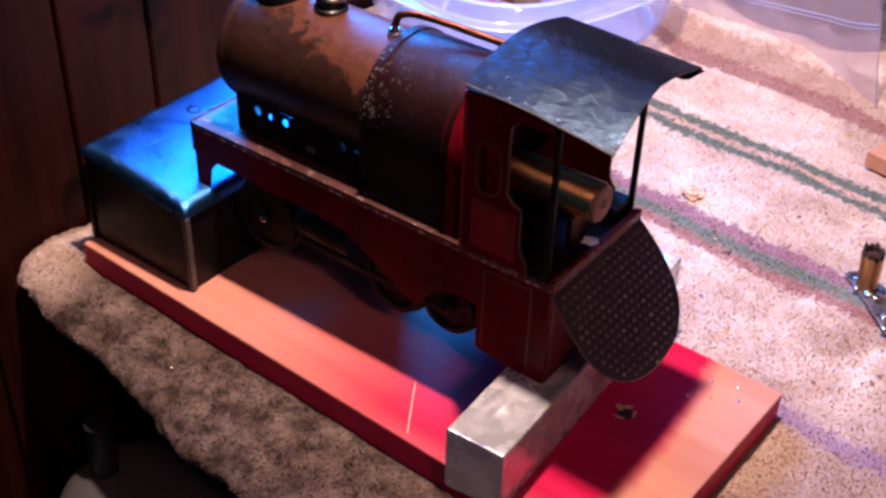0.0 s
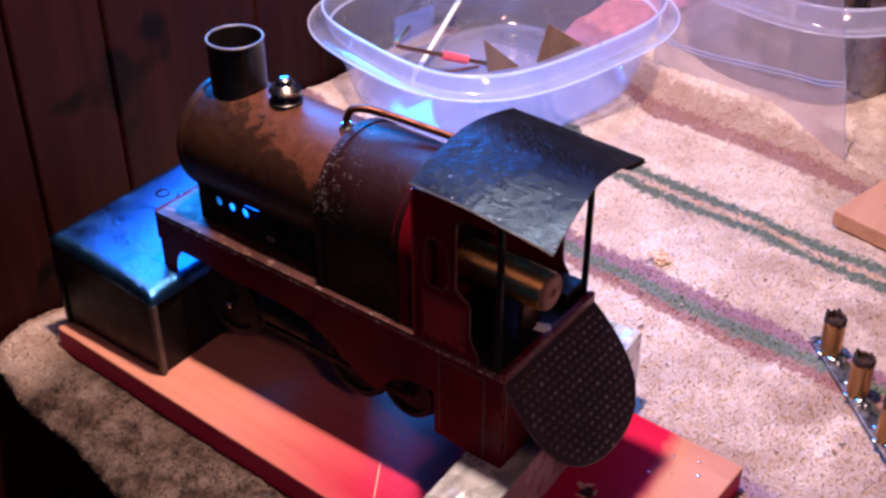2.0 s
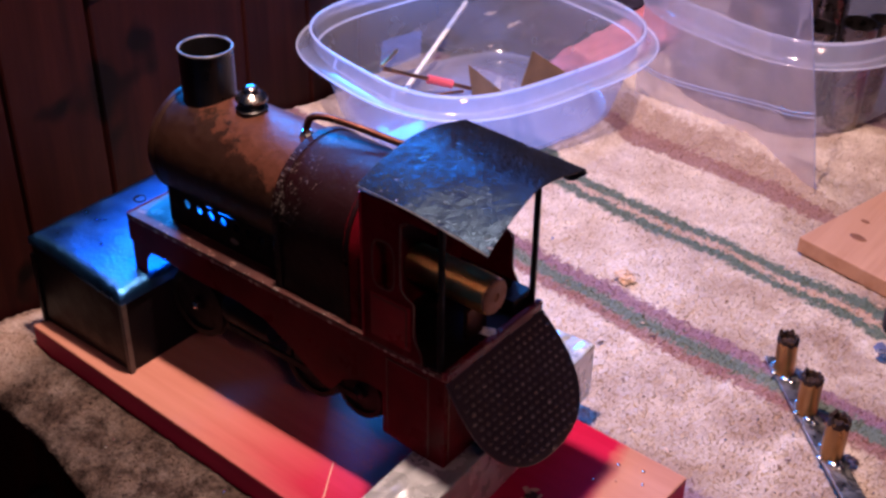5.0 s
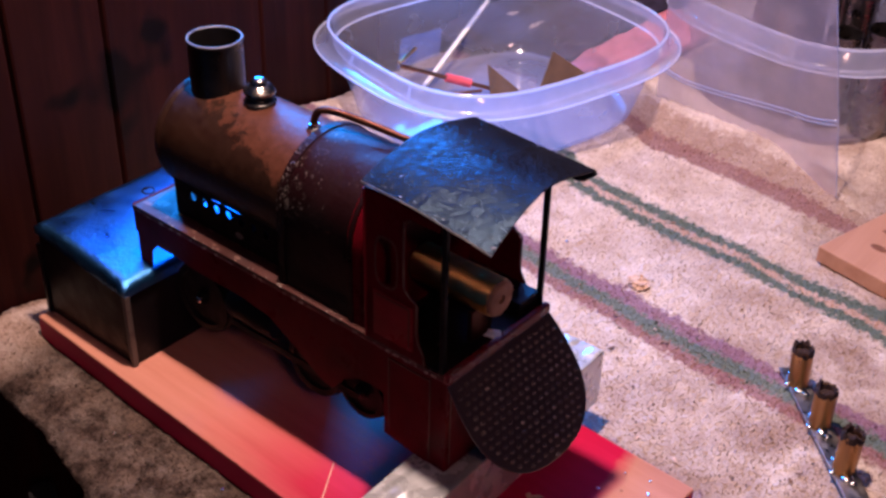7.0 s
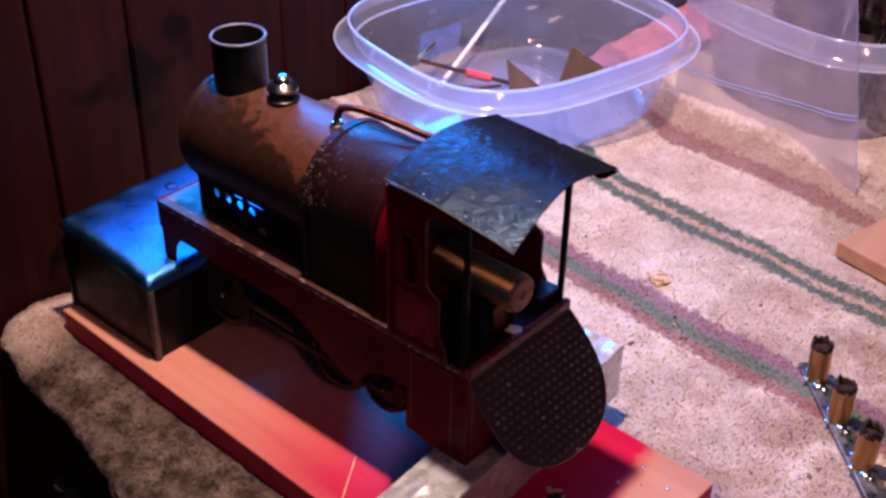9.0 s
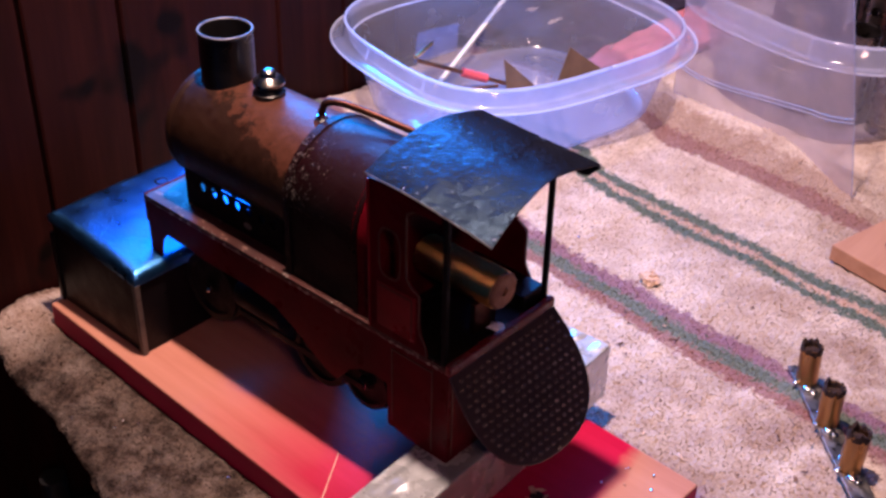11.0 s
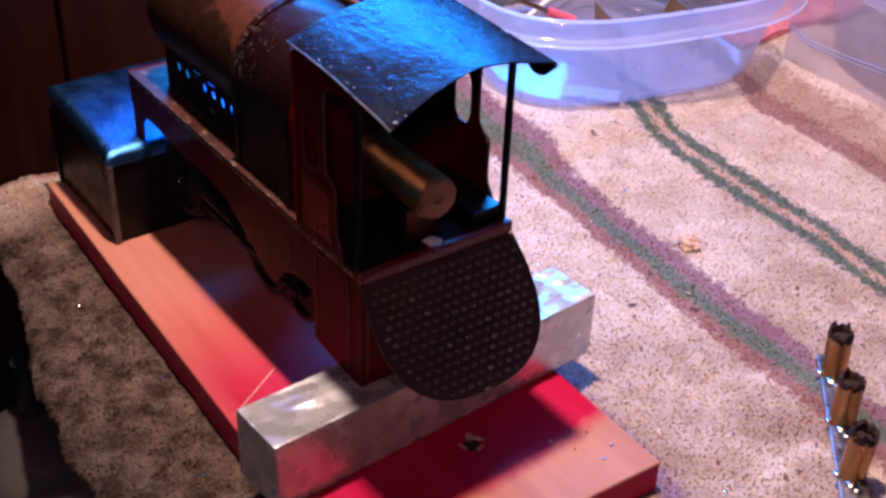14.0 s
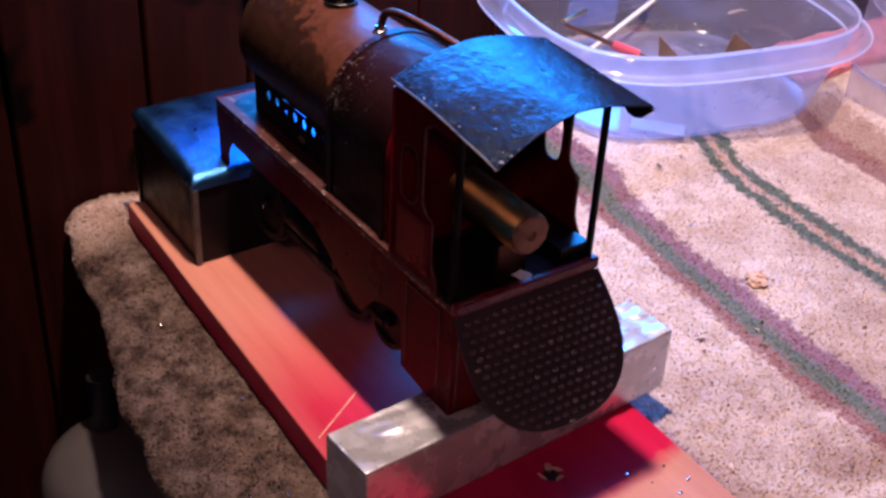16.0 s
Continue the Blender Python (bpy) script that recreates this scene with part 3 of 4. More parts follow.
def towel():
    step = 0.0026
    xs = np.arange(-0.42, 0.46, step)
    ss = np.arange(-0.20, 0.80, step)

    def f(x, s):
        # the front end stops short of the wall, with a rounded corner
        wall_x = WALL_A.x + (s - WALL_A.y) * (WALL_D.x / WALL_D.y) + 0.004
        x0 = wall_x + 0.008 * max(0.0, (-0.112 - s) / 0.03) ** 2 if s < -0.112 else wall_x
        xx = max(x, x0) + 0.0012 * noise.noise(Vector((x * 300, s * 300, 2)))
        e = edge_y(xx) + 0.006 * noise.noise(Vector((xx * 25, 0.3, 0)))
        fine = 0.0013 * noise.noise(Vector((xx * 420, s * 420, 0))) + 0.0011 * noise.noise(Vector((xx * 190, s * 190, 4)))
        r = 0.016
        if s > e + r:
            return (xx, s, towel_height(xx, s) + fine)
        d = e + r - s
        turn = 1.05 + 0.25 * noise.noise(Vector((xx * 60, 3.0, 0)))
        a = min(d / r, turn)
        y, z = e + r - (r + fine) * math.sin(a), (r + fine) * math.cos(a) - r + towel_height(xx, s) * math.cos(a)
        if d < r * turn:
            return (xx, y, z)
        # the hem is turned in under the edge
        over = d - r * turn
        b = min(over / 0.003, math.pi)
        return (xx, y + 0.003 * (1 - math.cos(b)) * 0.7 + max(0.0, over - 0.003 * math.pi), z - 0.003 * math.sin(min(b, math.pi / 2)) - 0.0012 * b + fine)

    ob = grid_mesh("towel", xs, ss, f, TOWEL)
    # terry loops: small leaning tufts all over the cloth in view
    co = np.empty(len(ob.data.vertices) * 3)
    ob.data.vertices.foreach_get("co", co)
    co = co.reshape(len(ss), len(xs), 3)
    rng = np.random.default_rng(5)
    pitch = 0.00175
    gx, gs = np.meshgrid(np.arange(-0.40, 0.33, pitch), np.arange(-0.185, 0.60, pitch))
    gx = (gx + rng.uniform(-0.6, 0.6, gx.shape) * pitch).ravel()
    gs = (gs + rng.uniform(-0.6, 0.6, gs.shape) * pitch).ravel()
    i, j = (gx - xs[0]) / step, (gs - ss[0]) / step
    ii, jj = np.clip(i.astype(int), 0, len(xs) - 2), np.clip(j.astype(int), 0, len(ss) - 2)
    a, b = (i - ii)[:, None], (j - jj)[:, None]
    p = co[jj, ii] * (1 - a) * (1 - b) + co[jj, ii + 1] * a * (1 - b) + co[jj + 1, ii] * (1 - a) * b + co[jj + 1, ii + 1] * a * b
    ex, es = co[jj, ii + 1] - co[jj, ii], co[jj + 1, ii] - co[jj, ii]
    nrm = np.cross(ex, es)
    size = np.linalg.norm(nrm, axis=1)
    keep = size > 1e-7
    p, nrm = p[keep], nrm[keep] / size[keep][:, None]
    n = len(p)
    turn, r = rng.uniform(0, 6.283, n), rng.uniform(0.0007, 0.0015, n)
    base = np.stack([np.cross(nrm, [[0.3, 0.2, 0.93]]), np.cross(nrm, np.cross(nrm, [[0.3, 0.2, 0.93]]))], 1)
    base /= np.linalg.norm(base, axis=2)[:, :, None] + 1e-9
    verts = np.empty((n, 4, 3))
    for k in range(3):
        u = turn + k * 2.094
        verts[:, k] = p + r[:, None] * (np.cos(u)[:, None] * base[:, 0] + np.sin(u)[:, None] * base[:, 1]) - nrm * 0.0003
    verts[:, 3] = p + nrm * rng.uniform(0.0003, 0.0011, n)[:, None] + rng.normal(0, 0.0004, (n, 3))
    k4 = np.arange(n)[:, None] * 4
    faces = np.concatenate([k4 + [0, 1, 3], k4 + [1, 2, 3], k4 + [2, 0, 3]])
    me = bpy.data.meshes.new("terry_nap")
    me.from_pydata(verts.reshape(-1, 3).tolist(), [], faces.tolist())
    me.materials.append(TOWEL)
    loops = new("terry_nap", me)
    loops.parent = ob
    tagged(loops, kind="stuff")
    tagged(ob, "grubby cream terry towel with green and purple stripes over the bench", "towel")


towel()

# ---- the board, the bar and the tin box ----
TOP = 0.0185
BOARD_M = Matrix.Translation((-0.1165, -0.0005, 0)) @ Matrix.Rotation(radians(-1.95), 4, "Z")


def wooden_board():
    ob = thing("wooden_board", (-0.12, 0, 0), "pine board half stained red, lying on a towel", "board")
    bm = box((-0.2015, -0.0815, -0.001), (0.2015, 0.0815, TOP), 0.0012)
    body = part("plank", bm, BOARD, ob)
    body.data.transform(BOARD_M @ Matrix.Identity(4))
    # a dark disc for the shade in the bored hole, torn splinters round it
    hole = lathe([(0.0042, TOP - 0.0005), (0.0042, TOP + 0.0003)], 14, Matrix.Translation((0.0275, 0.005, 0)))
    part("hole", hole, CHAR, ob, "dark disc standing for the shade in a bored hole")
    for k, (dx, dy, ang, ln, w) in enumerate(((-0.0048, 0.0024, 150, 0.0062, 0.0030), (-0.0014, 0.0050, 35, 0.0056, 0.0020), (0.0040, 0.0022, 100, 0.0044, 0.0016), (-0.0012, -0.0044, 10, 0.0050, 0.0014))):
        m = Matrix.Translation((0.0275 + dx, 0.005 + dy, TOP + 0.0005)) @ Matrix.Rotation(radians(ang), 4, "Z") @ Matrix.Diagonal((ln / 0.004, w / 0.004, 1, 1))
        bm = blob((0, 0, 0), 0.0022, k + 2.5, 0.22, 2, 0.9)
        bm.transform(m)
        part("splinter", bm, TORN, ob)
    score = box((-0.0205, -0.0003, TOP), (0.0205, 0.0003, TOP + 0.00025), 0, Matrix.Translation((-0.066, -0.0625, 0)) @ Matrix.Rotation(radians(-58), 4, "Z"))
    part("scratch", score, CHIP, ob, "pale scratch")


wooden_board()

BAR_M = Matrix.Translation((-0.0070, 0.0025, TOP)) @ Matrix.Rotation(radians(3.0), 4, "Z")


def aluminium_bar():
    bm = box((-0.0165, -0.0985, 0), (0.0165, 0.0985, 0.0385), 0.0013, BAR_M)
    ob = thing("aluminium_bar", (-0.007, 0, TOP), "square sawn aluminium bar lying across a board", "metal bar")
    part("bar", bm, ALU, ob)
    dot = lathe([(0.0013, 0), (0.0013, 0.0004)], 12, BAR_M @ Matrix.Translation((0.0165, 0.088, 0.017)) @ ALONG_X)
    part("drill_dimple", dot, SHAVING, ob)


aluminium_bar()


def tin_box():
    """A black tin box with a crowned lid, folded corners and a dished rim."""
    ob = thing("tin_box", (-0.275, 0, TOP), "black tin box with a dented lid standing on the board", "tin box")
    x0, x1, y0, y1, z0, z1 = -0.3185, -0.2305, -0.0655, 0.060, TOP, 0.0745
    rise = 0.0085

    def slope(x):
        return z1 + rise * (x1 - x) / (x1 - x0)

    body = box((x0, y0, z0), (x1, y1, z1), 0.0012)
    for v in body.verts:
        if v.co.z > z1 - 0.004:
            v.co.z += slope(v.co.x) - z1
    part("body", body, TIN, ob)
    n, k = 34, 40

    def lid(u, v):
        # rolled edges and a soft crown
        e = min(u, 1 - u, v * 1.4, (1 - v) * 1.4)
        roll = 0.0012 + 0.0033 * (1 - (1 - min(1, e / 0.045)) ** 2)
        crown = 0.0025 * math.sin(math.pi * u)
        dent = -0.0012 * max(0, noise.noise(Vector((u * 4, v * 5, 3))))
        return (x0 - 0.0012 + u * (x1 - x0 + 0.0024), y0 - 0.0012 + v * (y1 - y0 + 0.0024), slope(x0 + u * (x1 - x0)) + roll + crown + dent + 0.0003 * noise.noise(Vector((u * 20, v * 30, 0))))

    bm = bmesh.new()
    vs = [[bm.verts.new(lid(i / n, j / k)) for i in range(n + 1)] for j in range(k + 1)]
    for j in range(k):
        for i in range(n):
            bm.faces.new((vs[j][i], vs[j][i + 1], vs[j + 1][i + 1], vs[j + 1][i]))
    rim = [e for e in bm.edges if e.is_boundary]
    out = bmesh.ops.extrude_edge_only(bm, edges=rim)
    for v in out["geom"]:
        if isinstance(v, bmesh.types.BMVert):
            v.co.z = slope(v.co.x) - 0.0035
    part("lid", bm, LID, ob, "domed black lid with the blue reflection in its colour", smooth=60)
    for x, y in ((x1, y0), (x0, y0)):
        part("corner_seam", box((x - 0.0022, y - 0.0016, z0), (x + 0.0016, y + 0.0022, z1 - 0.003), 0.0008), GREYRIM if x == x1 else TIN, ob, "worn folded corner")
    knob = Matrix.Translation((-0.2985, 0.0075, 0.0868)) @ Matrix.Rotation(radians(5), 4, "Y")
    part("filler_ring", lathe([(0.0030, 0), (0.0048, 0), (0.0048, 0.0002), (0.0043, 0.0005), (0.0036, 0.0005), (0.0030, 0.0002)], 22, knob), DARK, ob, "small dark ring")


tin_box()

# ---- the locomotive ----
ZC, XF, XB, R = 0.1625, -0.2280, -0.118, 0.0345
FOOT = 0.1195


GREYSPOT = paint("bare_flaked_tin", (0.22, 0.18, 0.16), (0.08, 0.06, 0.05), 0.55, 0.60, 400)


def locomotive():
    ob = thing("toy_locomotive", (-0.12, 0, 0.0575), "old maroon and black tinplate toy steam locomotive with bare copper boiler", "toy train")
    # footplate and the deep side frames below it
    flat = Matrix.Translation((0, 0, FOOT)) @ Matrix.Rotation(radians(-90), 4, "X")
    well = [(-0.2185, -0.0270), (-0.1660, -0.0270), (-0.1660, 0.0030), (-0.2185, 0.0030)]
    rim = [(-0.2455, -0.0415), (0.0, -0.0415), (0.0, 0.0415), (-0.2455, 0.0415)]
    part("footplate", sheet(rim, [well], 0.0022, flat), FOOTM, ob, "worn brown-black running plate")
    valance = [(-0.2445, 0.118), (-0.2445, 0.0795), (-0.2345, 0.0795), (-0.2325, 0.0915), (-0.2270, 0.0980), (-0.2105, 0.0980),
               (-0.1950, 0.0960), (-0.1500, 0.0960), (-0.1300, 0.0937), (-0.1142, 0.0859), (-0.0986, 0.0763), (-0.0869, 0.0700),
               (-0.0800, 0.0690), (-0.0755, 0.0743), (-0.0700, 0.0810), (-0.0620, 0.0855), (-0.0520, 0.0880), (-0.0420, 0.0870),
               (-0.0415, 0.0600), (-0.0200, 0.0572), (0.0, 0.0572), (0.0, 0.118)]
    # unseen far frame, lengthened to block blue light, with a gap for one patch
    deep = valance[:3] + [(-0.2330, 0.0220), (-0.1540, 0.0220), (-0.1520, 0.1020), (-0.1030, 0.1020), (-0.1010, 0.0220), (-0.0425, 0.0220)] + valance[18:]
    for y in (-0.0410, 0.0400):
        side = part("side_frame", sheet(valance if y < 0 else deep, (), 0.001, Matrix.Translation((0, y, 0))), RED, ob)
        s = -0.0006 if y < 0 else 0.0010
        part("edge_strip", box((-0.245, y + s, 0.1158), (0.0, y + s + 0.0006, 0.1175), 0.0002), WORNEDGE, side, "raised worn edge")
        for a, b in (((-0.0385, 0.0640), (-0.0375, 0.1120)), ((-0.0105, 0.0600), (-0.0095, 0.1140)), ((-0.0385, 0.1115), (-0.0095, 0.1125))):
            part("lining", box((a[0], y + s + 0.0002, a[1]), (b[0], y + s + 0.0006, b[1])), GOLD, side, "faded gold line")
    rng = random.Random(8)
    for _ in range(26):
        x = rng.uniform(-0.235, -0.004)
        part("bare_spot", blob((x, -0.0412 + rng.uniform(-0.0003, 0.0012), FOOT + 0.0001), rng.uniform(0.0003, 0.0008), x * 70, 0.3, 1, 0.9), GREYSPOT, ob)
    for k in range(7):
        part("bare_spot", blob((0.0012 + rng.uniform(0, 0.0014), -0.0405 + 0.0016 * k, 0.1221), rng.uniform(0.0005, 0.0011), k * 1.7, 0.35, 1, 0.9), GREYSPOT, ob)
    # unseen: the beam is assumed, the plate below it added to block blue light
    part("front_beam", box((-0.2462, -0.0412, 0.1005), (-0.2450, 0.0412, 0.1200), 0.0003), RED, ob)
    part("blue_light_stop", box((-0.2462, 0.0240, 0.0870), (-0.2452, 0.0412, 0.1005), 0.0003), RED, ob)
    rear = part("buffer_beam", box((-0.001, -0.0412, 0.0575), (0.0008, 0.0412, 0.1215), 0.0004), RED, ob)
    part("beam_rail", box((-0.0012, -0.0418, 0.1160), (0.0030, 0.0418, 0.1222), 0.0012), RED3, rear, "rolled red top edge")
    for y in (-0.0385, 0.0375):
        part("lining", box((0.0010, y, 0.0610), (0.0013, y + 0.001, 0.1140)), GOLD, rear, "faded gold line")

    # wheels, half hidden in the shade of the frames
    for x, r in ((-0.1960, 0.0225), (-0.1000, 0.0200), (-0.0640, 0.0165)):
        for y in (-0.0355, 0.0305):
            prof = [(r + 0.0015, 0), (r + 0.0015, 0.0012), (r, 0.0016), (r, 0.005), (r * 0.82, 0.005), (r * 0.8, 0.0032), (0.0045, 0.0032), (0.0042, 0.0062)]
            rot = Matrix.Rotation(radians(90 if y < 0 else -90), 4, "X")
            wheel = part("wheel", lathe(prof, 30, Matrix.Translation((x, y if y > 0 else y + 0.005, 0.0715)) @ rot), DARK, ob, "sooty cast wheel", smooth=35)
            part("hub", lathe([(0.0024, 0), (0.0024, 0.0035), (0.0012, 0.0042)], 14, Matrix.Translation((x, y + 0.001 if y < 0 else y + 0.004, 0.0715)) @ rot), NICKEL, wheel, "bright axle end")
    for x in (-0.1960, -0.1000, -0.0640):
        part("axle", lathe([(0.002, -0.034), (0.002, 0.034)], 12, Matrix.Translation((x, 0, 0.0715)) @ Matrix.Rotation(radians(90), 4, "X")), DARK, ob)
    part("coupling_rod", box((-0.165, -0.0392, 0.0690), (-0.062, -0.0376, 0.0735), 0.0006), DARK, ob)
    part("cylinder", lathe([(0.0095, -0.019), (0.0105, -0.017), (0.0105, 0.017), (0.0095, 0.019)], 20, Matrix.Translation((-0.150, -0.030, 0.081)) @ ALONG_X), DARK, ob, smooth=40)

    # boiler
    prof = [(0.0, 0.0), (R * 0.55, -0.0012), (R * 0.90, 0.0002), (R * 0.985, 0.0012), (R, 0.003), (R, 0.0055), (R * 0.988, 0.0062), (R * 0.988, 0.0075), (R, 0.0082)]
    prof += [(R, 0.02 * k) for k in range(1, 6)] + [(R, XB - XF + 0.004)]
    prof = [(max(r, 0.0003), z) for r, z in prof]
    boiler = part("boiler", lathe(prof, 56, Matrix.Translation((XF, 0, ZC)) @ ALONG_X), COPPER, ob, "browned bare copper boiler barrel", smooth=50)

    # burner housing with a row of air holes and a slot, open to the far side
    out = [(-0.2195, FOOT), (XB + 0.001, FOOT), (XB + 0.001, 0.1475), (-0.2195, 0.1475)]
    holes = [ring2d(-0.2035 + 0.0103 * k, 0.1358, 0.0026, 0.0030, 10) for k in range(8)]
    slot = [(-0.1870, 0.1402), (-0.1600, 0.1402), (-0.1600, 0.1416), (-0.1870, 0.1416)]
    part("burner_side", sheet(out, holes + [slot], 0.0008, Matrix.Translation((0, -0.0285, 0))), DARK, ob, "sooty plate with air holes")
    for x in (-0.2190, -0.1700, XB - 0.004):
        part("burner_leg", box((x, 0.0270, FOOT), (x + 0.005, 0.0278, 0.1475), 0.0002), DARK, ob)
    part("burner_front", box((-0.2200, -0.0285, 0.1400), (-0.2190, 0.0285, 0.1480), 0.0002), DARK, ob)
    part("enamel_mark", lathe([(0.0026, 0), (0.0026, 0.0004)], 14, Matrix.Translation((-0.1640, -0.0286, 0.1262)) @ Matrix.Rotation(radians(90), 4, "X") @ Matrix.Diagonal((1.3, 0.8, 1, 1))), GREYRIM, ob, "pale oval mark")

    # firebox wrapper: an arch over straight legs
    def arch(r, leg, x0, x1, thick):
        pts = [(-leg, FOOT)] + [(-leg, FOOT + (ZC - FOOT) * k / 4) for k in range(1, 4)]
        pts += [(-r * math.cos(a), ZC + r * math.sin(a)) for a in (math.pi * k / 24 for k in range(25))]
        pts += [(leg, FOOT + (ZC - FOOT) * k / 4) for k in (3, 2, 1)] + [(leg, FOOT)]
        bm = bmesh.new()
        nx = 8
        grid = []
        for i in range(nx + 1):
            x = x0 + (x1 - x0) * i / nx
            grid.append([bm.verts.new((x, y, z)) for y, z in pts])
        for a, b in zip(grid, grid[1:]):
            for j in range(len(pts) - 1):
                bm.faces.new((a[j], a[j + 1], b[j + 1], b[j]))
        bm.faces.new(grid[0])
        bm.faces.new(grid[-1])
        return bm

    fire = part("firebox", arch(0.0372, 0.0372, -0.1200, -0.0700, 0), FIRE, ob, "chipped black firebox", smooth=40)
    part("firebox_band", arch(0.0380, 0.0380, -0.1215, -0.1165, 0), FIRE, fire, "worn front band", smooth=40)
    part("firebox_rear", arch(0.0376, 0.0376, -0.0700, -0.0535, 0), RED, ob, "maroon wrapper", smooth=40)
    part("raised_band", arch(0.0384, 0.0384, -0.0690, -0.0660, 0), FIRE, fire, smooth=40)

    # chimney: an open tube with a torn rim
    cx = -0.2070
    ch = lathe([(0.0158, 0.1860), (0.0155, 0.1960), (0.0155, 0.2225), (0.0158, 0.2245), (0.0144, 0.2245), (0.0142, 0.2200), (0.0140, 0.1950)], 40, Matrix.Translation((cx, 0, 0)), cap=False)
    for v in ch.verts:
        if v.co.z > 0.222:
            v.co.z += 0.0007 * noise.noise(v.co * 260)
    chim = part("chimney", ch, BLACK, ob, "open black tin chimney", smooth=40)
    part("rim", lathe([(0.0148, 0.2243), (0.0158, 0.2243), (0.0161, 0.2249), (0.0156, 0.2256), (0.0149, 0.2256), (0.0145, 0.2250)], 40, Matrix.Translation((cx, 0, 0)), cap=False), GREYRIM, chim, "bare rolled rim", smooth=True)

    # safety valve
    vm = Matrix.Translation((-0.1720, 0, 0))
    valve = part("safety_valve", lathe([(0.0092, 0.1935), (0.0092, 0.1985), (0.0080, 0.1992), (0.0072, 0.2010), (0.0080, 0.2022)], 28, vm), BLACK, ob, smooth=35)
    part("cap", lathe([(0.0076, 0.2018), (0.0090, 0.2034), (0.0090, 0.2046), (0.0072, 0.2066), (0.0050, 0.2080), (0.0047, 0.2096), (0.0041, 0.2106), (0.0030, 0.2114), (0.0016, 0.2119), (0.0004, 0.2120)], 28, vm), NICKEL, valve, "nickel knob", smooth=35)

    # steam pipe back to the cab
    pipe = part("steam_pipe", tube([(-0.1255, -0.004, 0.196), (-0.1257, -0.0035, 0.2030), (-0.1235, -0.002, 0.2085), (-0.117, 0.001, 0.2098), (-0.104, 0.006, 0.2080), (-0.080, 0.012, 0.2045), (-0.050, 0.016, 0.2020)], 0.0021, 12), STEAM, ob, "bent dull copper pipe", smooth=60)
    part("union", lathe([(0.0042, 0.1945), (0.0042, 0.1985), (0.0030, 0.1995), (0.0026, 0.2010)], 6, Matrix.Translation((-0.1255, -0.004, 0.0005))), SOLDER, pipe, "soldered union")

    # cab
    win = ring2d(-0.0390, 0.1700, 0.0066, 0.0135, 20, 3.4)
    front_w = [ring2d(s * 0.022, 0.1850, 0.0075, 0.0075, 18) for s in (-1, 1)]
    wallo = [(-0.041, FOOT), (0.041, FOOT), (0.041, 0.2080), (0.02, 0.2165), (0, 0.2190), (-0.02, 0.2165), (-0.041, 0.2080)]
    part("cab_front", sheet(wallo, front_w, 0.0008, Matrix.Translation((-0.0527, 0, 0)) @ Matrix.Rotation(radians(90), 4, "Z")), RED, ob)
    cut = [(-0.0530, FOOT), (-0.0135, FOOT), (-0.0145, 0.1260), (-0.0180, 0.1320), (-0.0190, 0.1380), (-0.0190, 0.1530),
           (-0.0205, 0.1555), (-0.0230, 0.1565), (-0.0262, 0.1595), (-0.0275, 0.1640), (-0.0275, 0.1950), (-0.0262, 0.1985), (-0.0230, 0.2010), (-0.0060, 0.2010),
           (-0.0060, 0.2080), (-0.0530, 0.2080)]
    for y, s in ((-0.0415, -1), (0.0407, 1)):
        side = part("cab_side", sheet(cut, [win], 0.0008, Matrix.Translation((0, y, 0))), RED, ob)
        yo = y - 0.0004 if s < 0 else y + 0.0008
        rim_bm = sheet(ring2d(-0.0390, 0.1700, 0.0078, 0.0148, 20, 3.4), [ring2d(-0.0390, 0.1700, 0.0068, 0.0137, 20, 3.4)], 0.0004, Matrix.Translation((0, yo, 0)))
        part("window_rim", rim_bm, GOLD, side, "faded gold window line")
        door = part("door_panel", box((-0.0475, yo - 0.0002, 0.1245), (-0.0215, yo + 0.0006, 0.1515), 0.0003), RED2, side, "brighter red lined panel")
        for a, b in (((-0.0240, 0.1270), (-0.0232, 0.1500)), ((-0.0455, 0.1492), (-0.0232, 0.1500))):
            ya = yo - 0.0005 if s < 0 else yo + 0.0006
            part("lining", box((a[0], ya, a[1]), (b[0], ya + 0.0003, b[1])), GOLD, side, "faded gold line")
        part("bead", tube([(x, yo + (0.0 if s < 0 else 0.0006), z) for x, z in cut[1:13]], 0.0006, 6, 3), GOLD, side, "worn beaded edge")
        part("corner_bead", box((-0.0538, yo - 0.0004, FOOT), (-0.0526, yo + 0.0010, 0.2070), 0.0003), RED2, side)
    for y in (-0.0405, 0.0393):
        part("cab_post", box((-0.0048, y - 0.0008, FOOT), (-0.0018, y + 0.0018, 0.2060), 0.0006), DARK, ob, "thin square roof post")
    part("cab_floor", box((-0.0525, -0.0405, FOOT + 0.0001), (-0.0015, 0.0405, FOOT + 0.0011), 0.0002), BLACK, ob)
    part("side_ledge", box((-0.0520, 0.0225, FOOT + 0.001), (-0.0035, 0.0395, 0.1285), 0.0006), BLACK, ob)

    # cab roof: a bent arched sheet, one rear corner sagging
    nx, ny = 26, 40

    def roof(u, v, lift):
        x = -0.0532 + u * 0.0757
        y = -0.0437 + v * 0.0860
        t = (v - 0.5) * 2
        z = 0.2205 - 0.0030 * u - 0.0098 * abs(t) ** 1.7 * (1.0 if t < 0 else 0.82)
        z -= 0.0045 * max(0, u - 0.45) / 0.55 * max(0, -t) ** 1.5
        x += 0.0035 * max(0, -t) * u
